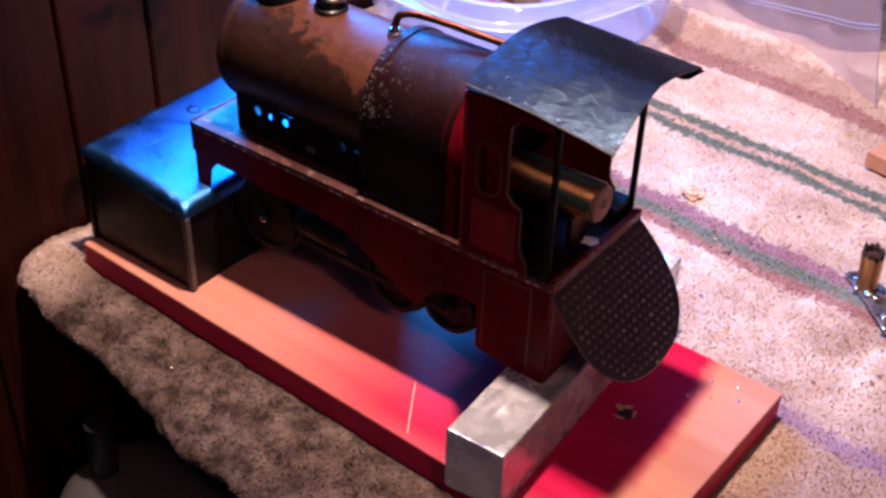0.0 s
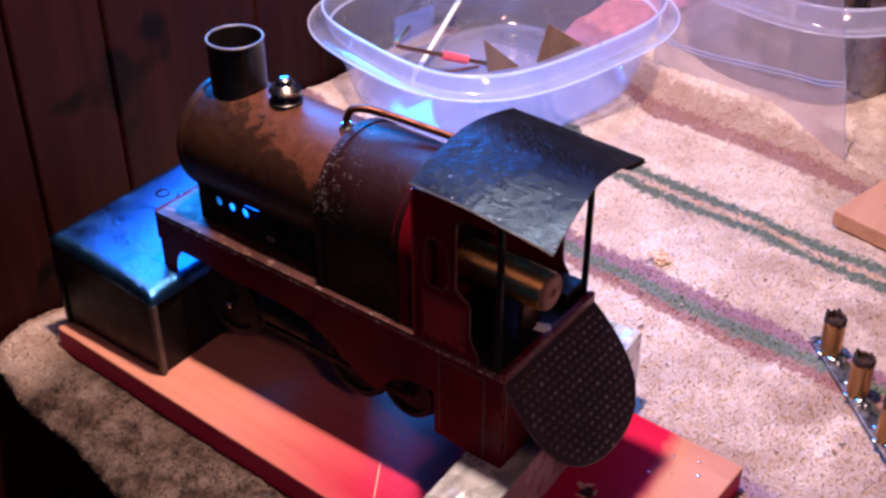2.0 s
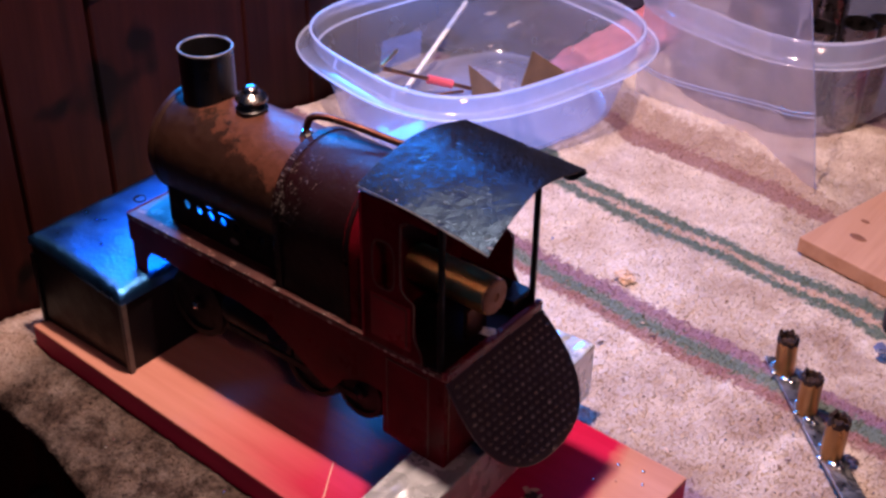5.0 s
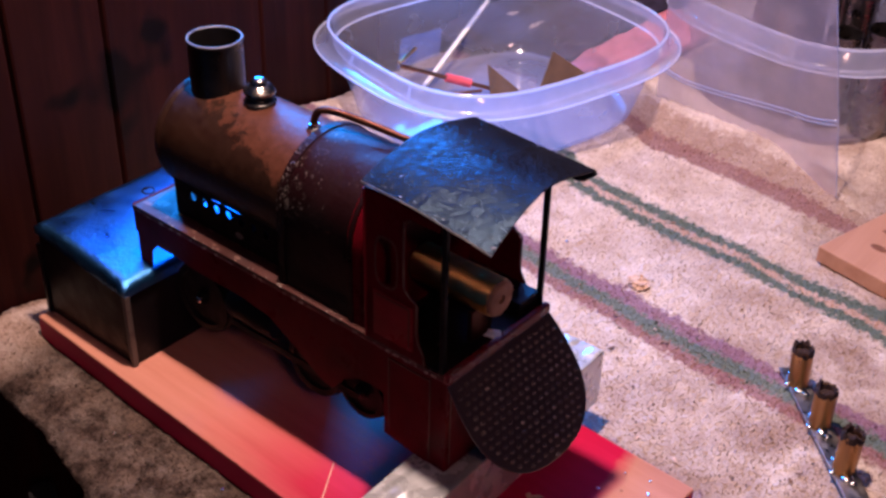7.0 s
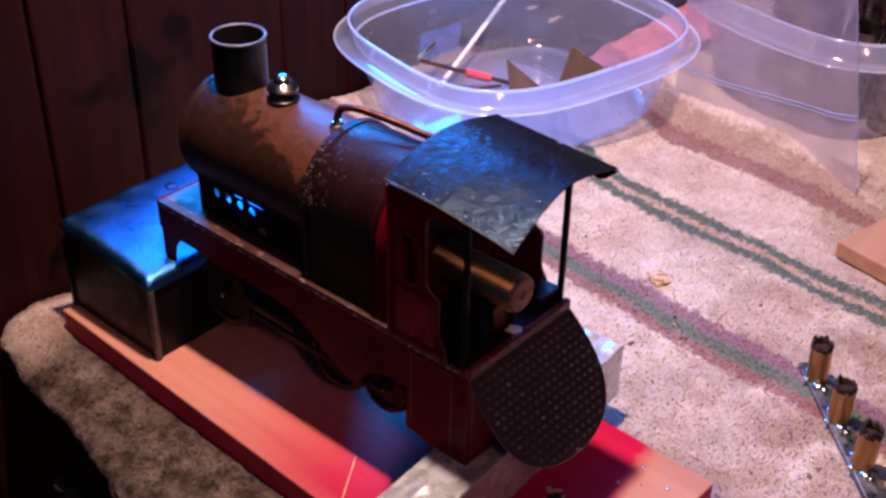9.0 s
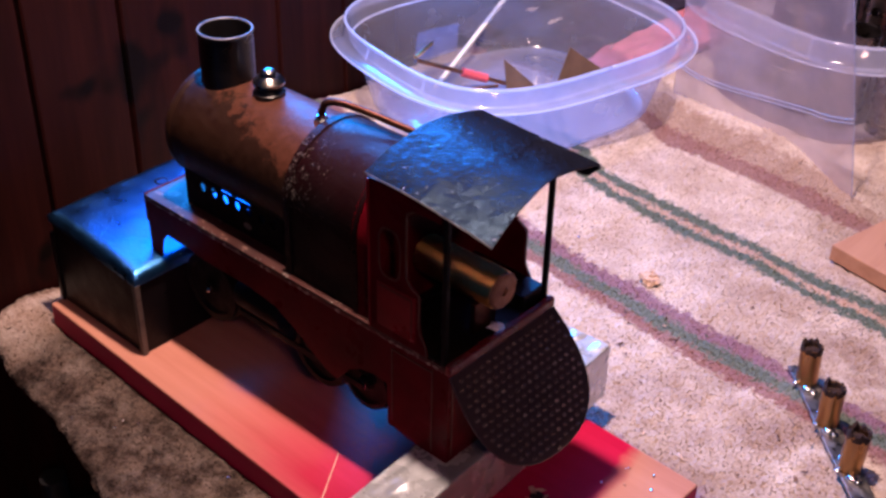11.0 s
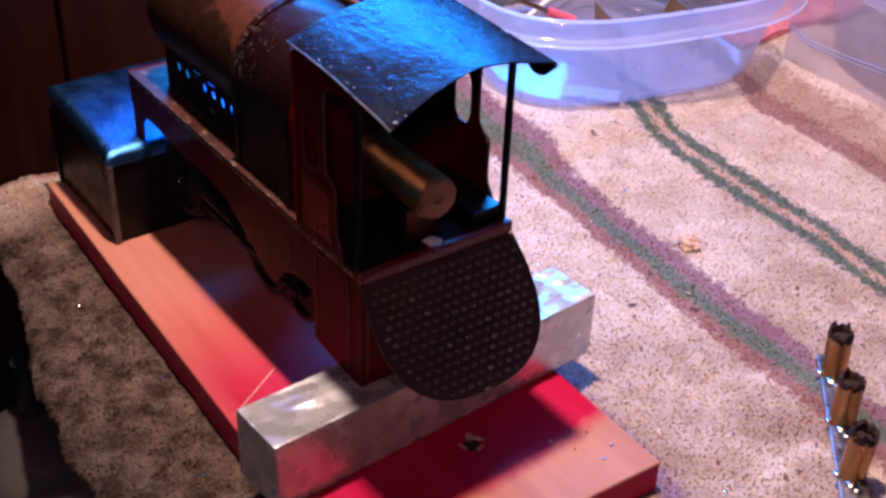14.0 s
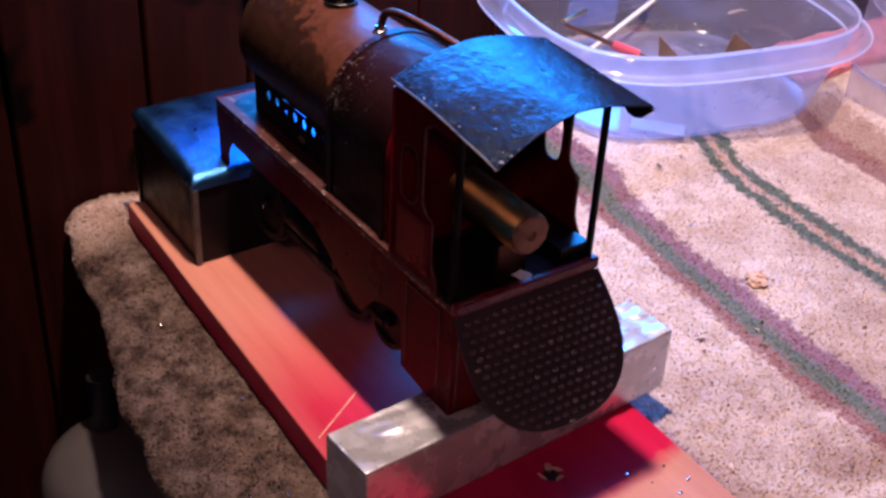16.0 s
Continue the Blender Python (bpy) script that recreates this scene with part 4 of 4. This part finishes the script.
        z += 0.0005 * noise.noise(Vector((x * 45, y * 45, 2))) + 0.00015 * noise.noise(Vector((x * 190, y * 120, 7)))
        return (x, y, z + lift)

    bm = bmesh.new()
    layers = []
    for lift in (0.0008, 0.0):
        layers.append([[bm.verts.new(roof(i / nx, j / ny, lift)) for i in range(nx + 1)] for j in range(ny + 1)])
    for L in layers:
        for j in range(ny):
            for i in range(nx):
                bm.faces.new((L[j][i], L[j][i + 1], L[j + 1][i + 1], L[j + 1][i]))
    a, b = layers
    for j in range(ny):
        for i in (0, nx):
            bm.faces.new((a[j][i], a[j + 1][i], b[j + 1][i], b[j][i]))
    for i in range(nx):
        for j in (0, ny):
            bm.faces.new((a[j][i], a[j][i + 1], b[j][i + 1], b[j][i]))
    rf = part("cab_roof", bm, ROOF, ob, "dented black curved tin roof", smooth=50)
    flap = [(-0.002, 0.2112), (0.024, 0.2092), (0.0205, 0.2060), (0.0175, 0.2030), (0.0135, 0.2016), (0.0090, 0.2020), (0.0050, 0.2048), (0.0010, 0.2085)]
    part("curled_corner", sheet(flap, (), 0.0016, Matrix.Translation((0, 0.0402, 0))), BLACK, rf, "drooping bent roof corner")
    part("roof_lip", tube([roof(u / 6, 0, 0.0004) for u in range(7)], 0.0006, 6, 3), GREYRIM, rf, "bare worn edge")

    for u, v, r in ((0.30, 0.02, 0.0009), (0.62, 0.03, 0.0007), (0.985, 0.04, 0.0019), (0.995, 0.09, 0.0010)):
        part("bare_spot", blob(roof(u, v, 0.0008), r * 0.65, u * 9, 0.35, 2, 0.8), GREYSPOT, rf, "flaked pale spot")

    # brass boiler end in the cab
    gas = part("brass_cylinder", lathe([(0.0098, 0), (0.0105, 0.001), (0.0105, 0.0505), (0.0100, 0.0515), (0.001, 0.0515)], 34, Matrix.Translation((-0.0515, -0.0015, 0.1470)) @ ALONG_X), BRASS, ob, "brass cylinder inside the cab", smooth=35)
    part("end_cap", lathe([(0.0101, -0.0012), (0.0101, 0.0010), (0.0090, 0.0018), (0.0026, 0.0018), (0.0022, 0.0004), (0.0005, 0.0004)], 11, Matrix.Translation((0.0004, -0.0015, 0.1470)) @ ALONG_X), CAP, gas, "dull copper end")
    part("bracket", box((-0.0110, -0.0120, FOOT + 0.001), (-0.0080, 0.0050, 0.1390), 0.0006), STEAM, ob)
    part("gauge_tap", lathe([(0.0026, 0), (0.0026, 0.006), (0.0014, 0.007)], 12, Matrix.Translation((-0.0505, -0.018, 0.187)) @ ALONG_X), NICKEL, ob)

    # studded fall plate hanging out behind the cab
    tilt = Matrix.Translation((0.0016, 0, 0.1150)) @ Matrix.Rotation(radians(-40), 4, "Y")
    half = [(-0.0415, 0.0), (-0.0430, -0.012), (-0.0434, -0.024), (-0.0420, -0.036), (-0.0372, -0.0475), (-0.0285, -0.0565), (-0.0160, -0.0620), (0.0, -0.0638)]
    outl = half + [(-y, z) for y, z in reversed(half[:-1])]
    turn = Matrix.Rotation(radians(90), 4, "Z")
    plate = part("fall_plate", sheet(outl, (), 0.0012, tilt @ Matrix.Translation((0.0012, 0, 0)) @ turn), PLATE, ob, "black embossed tongue-shaped plate")
    bm = bmesh.new()
    for i in range(-9, 10):
        for j in range(1, 16):
            y, z = i * 0.0052 + (0.0 if j % 2 else 0.0026), -j * 0.0042
            w = np.interp(-z, [-q for _, q in half], [-p for p, _ in half]) - 0.0025
            if abs(y) > w:
                continue
            top = bm.verts.new((0.0026, y, z))
            c = [bm.verts.new((0.0012, y + 0.0020 * math.cos(u), z + 0.0012 * math.sin(u))) for u in (math.pi * k / 3 for k in range(6))]
            for k in range(6):
                bm.faces.new((c[k], c[(k + 1) % 6], top))
    bm.transform(tilt)
    tagged(part("studs", bm, GREYSTUD, plate, "rows of small raised studs"), kind="stuff")
    edge = [(0.0006, y, z) for y, z in outl]
    bm = tube(edge, 0.0007, 6, 2)
    bm.transform(tilt)
    part("plate_rim", bm, PLATE, plate)


GREYSTUD = paint("worn_studs", (0.165, 0.102, 0.084), (0.34, 0.26, 0.22), 0.38, 0.57, 160, 0.6)
locomotive()

# ---- tubs at the back ----


TUB_TURN = -0.218


def rounded_tub(name, at, half, height, label, wide=0.014, power=3.2):
    """A milky storage tub, rounded square in plan: near upright walls, an upright rim and a flange below it."""
    ob = thing(name, at, label, "plastic tub")
    segs = 112
    cs, sn = math.cos(TUB_TURN), math.sin(TUB_TURN)

    def plan(grow, z, p):
        ring = []
        for k in range(segs):
            a = 2 * math.pi * (k + 0.5) / segs
            c, s = math.cos(a), math.sin(a)
            r = (abs(c) ** p + abs(s) ** p) ** (-1 / p)
            u, v = (half[0] + grow) * r * c, (half[1] + grow) * r * s
            ring.append((at[0] + u * cs - v * sn, at[1] + u * sn + v * cs, at[2] + z))
        return ring

    def loft(levels, close=False):
        bm = bmesh.new()
        rings = [[bm.verts.new(q) for q in plan(g, z, p)] for g, z, p in levels]
        for p, q in zip(rings, rings[1:]):
            for k in range(segs):
                bm.faces.new((p[k], p[(k + 1) % segs], q[(k + 1) % segs], q[k]))
        if close:
            bm.faces.new(rings[0])
        return bm

    h, p = height, power
    wall = [(-0.028, 0.0006, p), (-0.0235, 0.0016, p), (-0.0195, 0.0055, p), (-0.0170, 0.015, p), (-0.0120, h * 0.42, p), (-0.0070, h * 0.70, p), (-0.0050, h * 0.78, p)]
    part("body", loft(wall, True), TUB, ob, smooth=True)
    part("bottom", loft([(-0.0420, 0.0042, 2.6), (-0.0380, 0.0036, 2.7), (-0.0320, 0.0028, p), (-0.0260, 0.0030, p), (-0.0235, 0.0042, p)], True), MILK, ob, "cloudy ribbed bottom", smooth=True)
    rim = [(-0.0050, h * 0.78, p), (-0.0022, h * 0.80, p), (-0.0008, h * 0.97, p), (0.0, h, p), (0.0012, h * 0.985, p), (0.0026, h * 0.86, p), (0.0060, h * 0.835, p),
           (wide - 0.0015, h * 0.815, p - 0.3), (wide, h * 0.825, p - 0.3)]
    part("rim", loft(rim), RIM, ob, "upright rim with a flange", smooth=True)
    for g, z, q, r in ((0.0004, h, p, 0.0014), (wide, h * 0.822, p - 0.3, 0.0010), (-0.0040, h * 0.79, p, 0.0008)):
        ring = plan(g, z, q)
        part("rim_edge", tube(ring + ring[:1], r, 8, 1), EDGE, ob, "thick pale rim edge", smooth=True)
    # two moulded stops inside the rim
    for k in (80, 91):
        a, b = plan(-0.0012, h * 0.985, p)[k], plan(0.0030, h * 0.82, p)[k]
        part("rim_stop", tube([a, [(i + j) / 2 for i, j in zip(a, b)], b], 0.0008, 6, 2), EDGE, ob)
    for pane in ob.children:
        pane.visible_shadow = not pane.name.startswith("rim")
    return ob


TUB_AT = (-0.287, 0.366, 0.0205)
rounded_tub("plastic_tub", TUB_AT, (0.1165, 0.1315), 0.0790, "open milky plastic tub holding brass offcuts on the towel")
rounded_tub("plastic_tub", (-0.099, 0.624, 0.012), (0.1165, 0.1315), 0.0980, "open milky plastic tub full of metal tubes")

# ---- things in the tubs ----


def rod(name, a, b, r, mat, label, category, sleeve=None):
    ob = thing(name, a, label, category)
    part("shaft", tube([a, [(p + q) / 2 for p, q in zip(a, b)], b], r, 10, 2), mat, ob, smooth=60)
    if sleeve:
        u, v = sleeve
        pts = [[p + (q - p) * t for p, q in zip(a, b)] for t in (u, (u + v) / 2, v)]
        part("sleeve", tube(pts, r * 2.1, 10, 3), PINK, ob, "bright pink tape", smooth=40)
    return ob


rod("brass_rod", (-0.352, 0.316, 0.0575), (-0.3050, 0.3815, 0.0290), 0.0019, PIPE, "thin brass rod with a pink taped sleeve", "rod", (0.5, 0.78))
rod("brass_rod", (-0.352, 0.314, 0.0610), (-0.3640, 0.3480, 0.0600), 0.0015, BRASS, "short bent piece of brass rod", "rod")
rod("brass_rod", (-0.3317, 0.341, 0.0275), (-0.3088, 0.3753, 0.0275), 0.0014, PIPE, "thin brown brass rod", "rod")
stick = box((-0.0022, -0.085, -0.0012), (0.0022, 0.085, 0.0012), 0.0006)
stick.transform(look((-0.367, 0.408, 0.0440), (-0.408, 0.534, 0.0640)) @ Matrix.Rotation(radians(90), 4, "X"))
tagged(part("wooden_stick", stick, STICK), "pale flat wooden stick leaning in a tub", "stick")


def triangle(a, b, c):
    """A thin three-cornered plate."""
    a, b, c = Vector(a), Vector(b), Vector(c)
    n = (b - a).cross(c - a).normalized() * 0.0012
    bm = bmesh.new()
    lo, hi = [bm.verts.new(p) for p in (a, b, c)], [bm.verts.new(p + n) for p in (a, b, c)]
    bm.faces.new(lo)
    bm.faces.new(hi)
    for k in range(3):
        bm.faces.new((lo[k], lo[(k + 1) % 3], hi[(k + 1) % 3], hi[k]))
    tagged(part("brass_offcut", bm, CARD), "triangular brown brass sheet offcut standing in a tub", "metal offcut", "brass offcuts in the tub")


triangle((-0.3005, 0.3770, 0.0250), (-0.2830, 0.4010, 0.0250), (-0.3070, 0.3790, 0.0530))
triangle((-0.2760, 0.4165, 0.0250), (-0.2625, 0.4725, 0.0250), (-0.2765, 0.4345, 0.0560))


def can(x, y, z, r, h, lean, turn):
    m = Matrix.Translation((x, y, z)) @ Matrix.Rotation(radians(turn), 4, "Z") @ Matrix.Rotation(radians(lean), 4, "X")
    ob = thing("metal_tube", (x, y, z), "open silvery metal tube standing in a tub", "metal tube", "metal tubes in the tub")
    part("body", lathe([(r, 0), (r, h - 0.002), (r * 1.04, h), (r * 0.92, h), (r * 0.90, h - 0.02), (r * 0.90, h * 0.4)], 28, m, cap=False), CANS, ob, smooth=40)
    part("bottom", lathe([(r * 0.98, 0.0), (r * 0.98, 0.002)], 28, m), CANS, ob)


for c in ((-0.030, 0.560, 0.016, 0.015, 0.096, 4, 20), (-0.066, 0.548, 0.016, 0.015, 0.088, 5, 70), (-0.105, 0.545, 0.016, 0.016, 0.094, -5, 0),
          (-0.030, 0.600, 0.016, 0.014, 0.084, 6, 130), (-0.070, 0.590, 0.016, 0.017, 0.104, 3, 200), (-0.110, 0.590, 0.016, 0.017, 0.098, -4, 60), (-0.150, 0.585, 0.016, 0.016, 0.09, 5, 90)):
    can(*c)


def zip_bag():
    """Stiff clear bag standing against the far tub, with a zip crease."""
    ob = thing("plastic_bag", (-0.1, 0.45, 0.01), "clear plastic zip bag propped against a tub", "plastic bag")
    n, k = 30, 24

    def f(u, v):
        z = 0.014 + v * 0.165
        p = Vector((0.005 - 0.205 * u - 0.21 * z * (1 - u), float(np.interp(u, (0, 0.27, 0.55, 0.82, 1), (0.438, 0.456, 0.466, 0.475, 0.494))), 0))
        out = 0.004 * math.sin(u * 5 + 1) * math.sin(v * 3) + 0.0016 * noise.noise(Vector((u * 7, v * 7, 1)))
        return (p.x, p.y + out, z)

    bm = bmesh.new()
    vs = [[bm.verts.new(f(i / n, j / k)) for i in range(n + 1)] for j in range(k + 1)]
    for j in range(k):
        for i in range(n):
            bm.faces.new((vs[j][i], vs[j][i + 1], vs[j + 1][i + 1], vs[j + 1][i]))
    part("film", bm, BAG, ob, smooth=True).visible_shadow = False
    for dv in (0.355, 0.375):
        part("zip_ridge", tube([[c + o for c, o in zip(f(u / 8, dv - 0.165 * (u / 8) ** 0.6), (0, -0.001, 0))] for u in range(9)], 0.0009, 6, 3), RIM, ob, "pale zip ridge", smooth=True)
    part("hem", tube([[c + o for c, o in zip(f(0, v / 8), (0, -0.0005, 0))] for v in range(9)], 0.0006, 6, 3), RIM, ob, smooth=True)


zip_bag()

# ---- loose things on the towel ----


def tube_strip():
    ob = thing("burner_strip", (0.13, 0.15, 0.012), "metal strip with three soldered brass wick tubes", "burner")
    a, b = Vector((0.0730, 0.2197, 0)), Vector((0.2090, 0.0857, 0))
    d = (b - a).normalized()
    m = Matrix.Translation((a.x, a.y, 0.0090)) @ Matrix.Rotation(math.atan2(d.y, d.x), 4, "Z")
    part("strip", box((0, -0.0070, 0), ((b - a).length, 0.0070, 0.0022), 0.0005, m), STEEL, ob)
    for k, s in enumerate((0.0160, 0.0555, 0.0955)):
        lean = Matrix.Rotation(radians(3 - 2 * k), 4, "X")
        mm = m @ Matrix.Translation((s, 0.0002, 0.0022)) @ lean
        h = 0.0270
        tb = part("wick_tube", lathe([(0.0068, 0), (0.0068, h - 0.003), (0.0066, h), (0.0056, h), (0.0056, h - 0.008)], 28, mm, cap=False), CASE, ob, "brown brass tube", smooth=40)
        bm = bmesh.new()
        bmesh.ops.create_icosphere(bm, subdivisions=3, radius=1)
        for v in bm.verts:
            q = 1 + 0.35 * noise.noise(v.co * 4 + Vector((k, 2, 5)))
            v.co = Vector((v.co.x * 0.0058 * q, v.co.y * 0.0058 * q, h - 0.0052 + v.co.z * 0.0034 * q))
        bm.transform(mm)
        part("wick", bm, CHAR, tb, "charred black wick")
        ring = lathe([(0.00685, h - 0.0030), (0.0069, h - 0.0015), (0.0066, h + 0.0012), (0.0050, h + 0.0008), (0.0048, h - 0.003)], 28, mm, cap=False)
        for v in ring.verts:
            v.co.z += 0.0042 * noise.noise(v.co * 420)
        part("burnt_rim", ring, CHAR, tb, "blackened rim")
        for j, (dx, dy, r) in enumerate(((0.0085, -0.001, 0.0040), (0.0120, 0.0010, 0.0026), (-0.0080, -0.002, 0.0024), (0.002, -0.0072, 0.0022))):
            bm = blob((s + dx, dy, 0.0030), r, k * 3 + j, 0.45)
            bm.transform(m)
            part("solder", bm, SOLDER, ob, "bright solder lump", smooth=True)


tube_strip()


def pine_offcut():
    m = Matrix.Translation((0.0268, 0.3530, 0.0)) @ Matrix.Rotation(radians(-12), 4, "Z")
    ob = thing("wood_offcut", (0.1, 0.42, 0.005), "bare reddish pine board offcut with knots", "wood plank")
    body = part("plank", box((0, 0, 0.0), (0.22, 0.20, 0.0125), 0.0008, m), PLANK, ob)
    body.location.z = 0.0075
    for k, (x, y, r) in enumerate(((0.028, 0.034, 0.0055), (0.055, 0.052, 0.006), (0.018, 0.058, 0.003), (0.075, 0.03, 0.004))):
        bm = lathe([(r, 0.0198), (r * 0.9, 0.0204), (0.0004, 0.0204)], 14, m @ Matrix.Translation((x, y, 0)) @ Matrix.Diagonal((1.3, 0.75, 1, 1)))
        part("knot", bm, KNOT, ob, "dark knot")


def dark_block():
    """A blackened iron block with softened edges, on the end of the strip."""
    m = Matrix.Translation((0.184, 0.067, 0.0)) @ Matrix.Rotation(radians(42), 4, "Z")
    ob = thing("iron_block", (0.22, 0.06, 0.004), "blackened iron block standing over the end of the metal strip", "metal block")
    part("body", box((0, -0.055, 0.0118), (0.075, 0, 0.030), 0.0008, m), IRON, ob)
    part("foot", box((0.004, -0.051, 0.002), (0.071, -0.030, 0.0118), 0.0006, m), IRON, ob)


def red_block():
    m = Matrix.Translation((0.026, 0.570, 0.0)) @ Matrix.Rotation(radians(-12), 4, "Z")
    tagged(part("red_block", box((0, 0, 0.004), (0.06, 0.09, 0.050), 0.002, m), REDBOX), "plain red block beside a plastic tub", "block")


IRON = paint("blackened_iron", (0.030, 0.026, 0.026), (0.10, 0.08, 0.07), 0.45, 0.70, 160, 0.3)
REDBOX = plain("red_painted_block", (0.42, 0.020, 0.025), 0.5)
dark_block()
red_block()
KNOT = plain("dark_knot", (0.21, 0.085, 0.05), 0.6)
pine_offcut()

chip = blob((-0.0530, 0.2394, 0.0085), 0.0066, 3.0, 0.20, 4, 0.9)
for v in chip.verts:
    v.co += 0.0022 * noise.noise_vector(v.co * 420)
tagged(part("wood_chip", chip, CHIP), "small torn wood chip on the towel", "wood chip")
scrap = blob((0.1251, 0.2698, 0.013), 0.0050, 6.0, 0.35, 2, 0.8)
tagged(part("plastic_scrap", scrap, BLUEBIT), "small dull blue scrap on the towel", "scrap")


def swarf():
    """Bright metal shavings scattered on the cloth and the board."""
    rng = random.Random(4)
    for _ in range(46):
        x, y = rng.uniform(-0.30, 0.22), rng.choice((rng.uniform(-0.125, -0.09), rng.uniform(0.10, 0.40), rng.uniform(0.09, 0.16)))
        z = towel_height(x, y) + 0.0022
        r = rng.uniform(0.0005, 0.0011)
        tagged(part("metal_shaving", blob((x, y, z), r, rng.random() * 9, 0.5, 1, 0.9), SHAVING), "tiny bright metal shaving", "shaving", "shavings on the towel")
    for x, y in ((0.058, 0.045), (0.052, 0.058), (0.066, 0.062), (0.071, 0.052), (0.047, 0.038)):
        tagged(part("metal_shaving", blob((x, y, TOP + 0.0006), 0.0008, x * 90, 0.5, 1, 0.9), SHAVING), "tiny bright metal shaving", "shaving", "shavings on the board")


swarf()


def crumbs():
    """Brown bits of wood and dirt caught in the pile."""
    rng = random.Random(12)
    for k in range(48):
        x, y = rng.uniform(-0.20, 0.26), rng.uniform(0.10, 0.34)
        if abs(x - 0.007) < 0.02 and y < 0.11:
            continue
        r = rng.uniform(0.0007, 0.0017)
        bm = blob((0, 0, 0), r, k * 0.7, 0.4, 1, 0.9)
        bm.transform(Matrix.Translation((x, y, towel_height(x, y) + 0.0018)) @ Matrix.Rotation(rng.uniform(0, 6.28), 4, "Z") @ Matrix.Diagonal((rng.uniform(1, 2.4), 0.8, 1, 1)))
        tagged(part("crumb", bm, (CRUMB, CRUMB, CHIP)[k % 3]), "small brown crumb caught in the towel", "crumb", "crumbs on the towel")


CRUMB = plain("brown_crumb", (0.20, 0.12, 0.085), 0.9)
crumbs()


def burnt_cork(x, y, r):
    ob = thing("burnt_cork", (x, y, 0.006), "charred round cork with a pale pink top on the towel", "cork")
    body = lathe([(r * 0.85, 0.004), (r, 0.008), (r * 1.05, 0.016), (r * 0.95, 0.020), (r * 0.70, 0.0215)], 24, Matrix.Translation((x, y, 0)))
    for v in body.verts:
        v.co += 0.0012 * noise.noise_vector(v.co * 180)
    part("body", body, CHAR, ob, smooth=True)
    part("top", blob((x, y, 0.0212), r * 0.68, 5.0, 0.12, 2, 0.5), CHIP, ob, "pale worn top", smooth=True)


burnt_cork(0.1225, 0.3090, 0.0105)
scrap = blob((-0.0032, 0.0004, 0.1220), 0.0042, 2.0, 0.25, 2, 0.9)
tagged(part("paper_scrap", scrap, PAPER), "tiny torn white paper scrap on the cab floor", "scrap")
leaf = box((-0.0200, -0.0090, 0.0), (0.0200, 0.0090, 0.0006), 0, Matrix.Translation((-0.2205, 0.3030, 0.0264)) @ Matrix.Rotation(radians(42), 4, "Z"))
tagged(part("paper_scrap", leaf, SLIP), "small white paper slip lying in a tub", "paper")
swatch = sheet([(0.325, 0.048), (0.382, 0.042), (0.384, 0.068), (0.330, 0.075)], (), 0.0006, Matrix.Translation((-0.3640, 0, 0)) @ Matrix.Rotation(radians(90), 4, "Z"))
tagged(part("clear_label", swatch, FILM), "pale clear label lying against the tub's side", "label")


def cloth(name, x0, x1, y0, y1, z, mat, label, seed):
    """A flat crumpled cloth, doubled over at its edges."""
    n = 22
    bm = bmesh.new()
    layers = []
    for lift in (0.0, 0.006):
        layers.append([[bm.verts.new((x0 + (x1 - x0) * i / n, y0 + (y1 - y0) * j / n + 0.004 * noise.noise(Vector((i * 0.4, seed, j * 0.1))),
                                      z + lift + (0.006 * noise.noise(Vector((i * 0.35, j * 0.35, seed))) if lift else 0.0))) for i in range(n + 1)] for j in range(n + 1)])
    for vs in layers:
        for j in range(n):
            for i in range(n):
                bm.faces.new((vs[j][i], vs[j][i + 1], vs[j + 1][i + 1], vs[j + 1][i]))
    a, b = layers
    for k in range(n):
        for j in (0, n):
            bm.faces.new((a[j][k], a[j][k + 1], b[j][k + 1], b[j][k]))
            bm.faces.new((a[k][j], a[k + 1][j], b[k + 1][j], b[k][j]))
    tagged(part(name, bm, mat, smooth=50), label, "cloth")


cloth("cloth", -0.300, -0.238, 0.490, 0.680, 0.0125, ROSE, "crumpled pink cloth behind a plastic tub", 2.0)
# sheet added to give the dark violet area behind the tub
cloth("cloth", -0.445, -0.304, 0.464, 0.720, 0.0125, DUSK, "dark violet sheet added behind a plastic tub", 5.0)


def jug():
    ob = thing("plastic_jug", (-0.29, -0.15, -0.76), "grey plastic jug with a black spout below the bench", "jug")
    m = Matrix.Translation((-0.236, -0.119, -0.726))
    part("body", lathe([(0.055, 0), (0.06, 0.01), (0.06, 0.585), (0.0585, 0.598), (0.0545, 0.607), (0.047, 0.6125), (0.030, 0.6150), (0.004, 0.6155)], 40, m), JUG, ob, smooth=50)
    part("spout", lathe([(0.010, 0.610), (0.013, 0.62), (0.013, 0.636), (0.0090, 0.640), (0.0086, 0.690), (0.0080, 0.6905)], 20, Matrix.Translation((-0.268, -0.124, -0.76))), JUGCAP, ob, "black plastic spout", smooth=40)


jug()
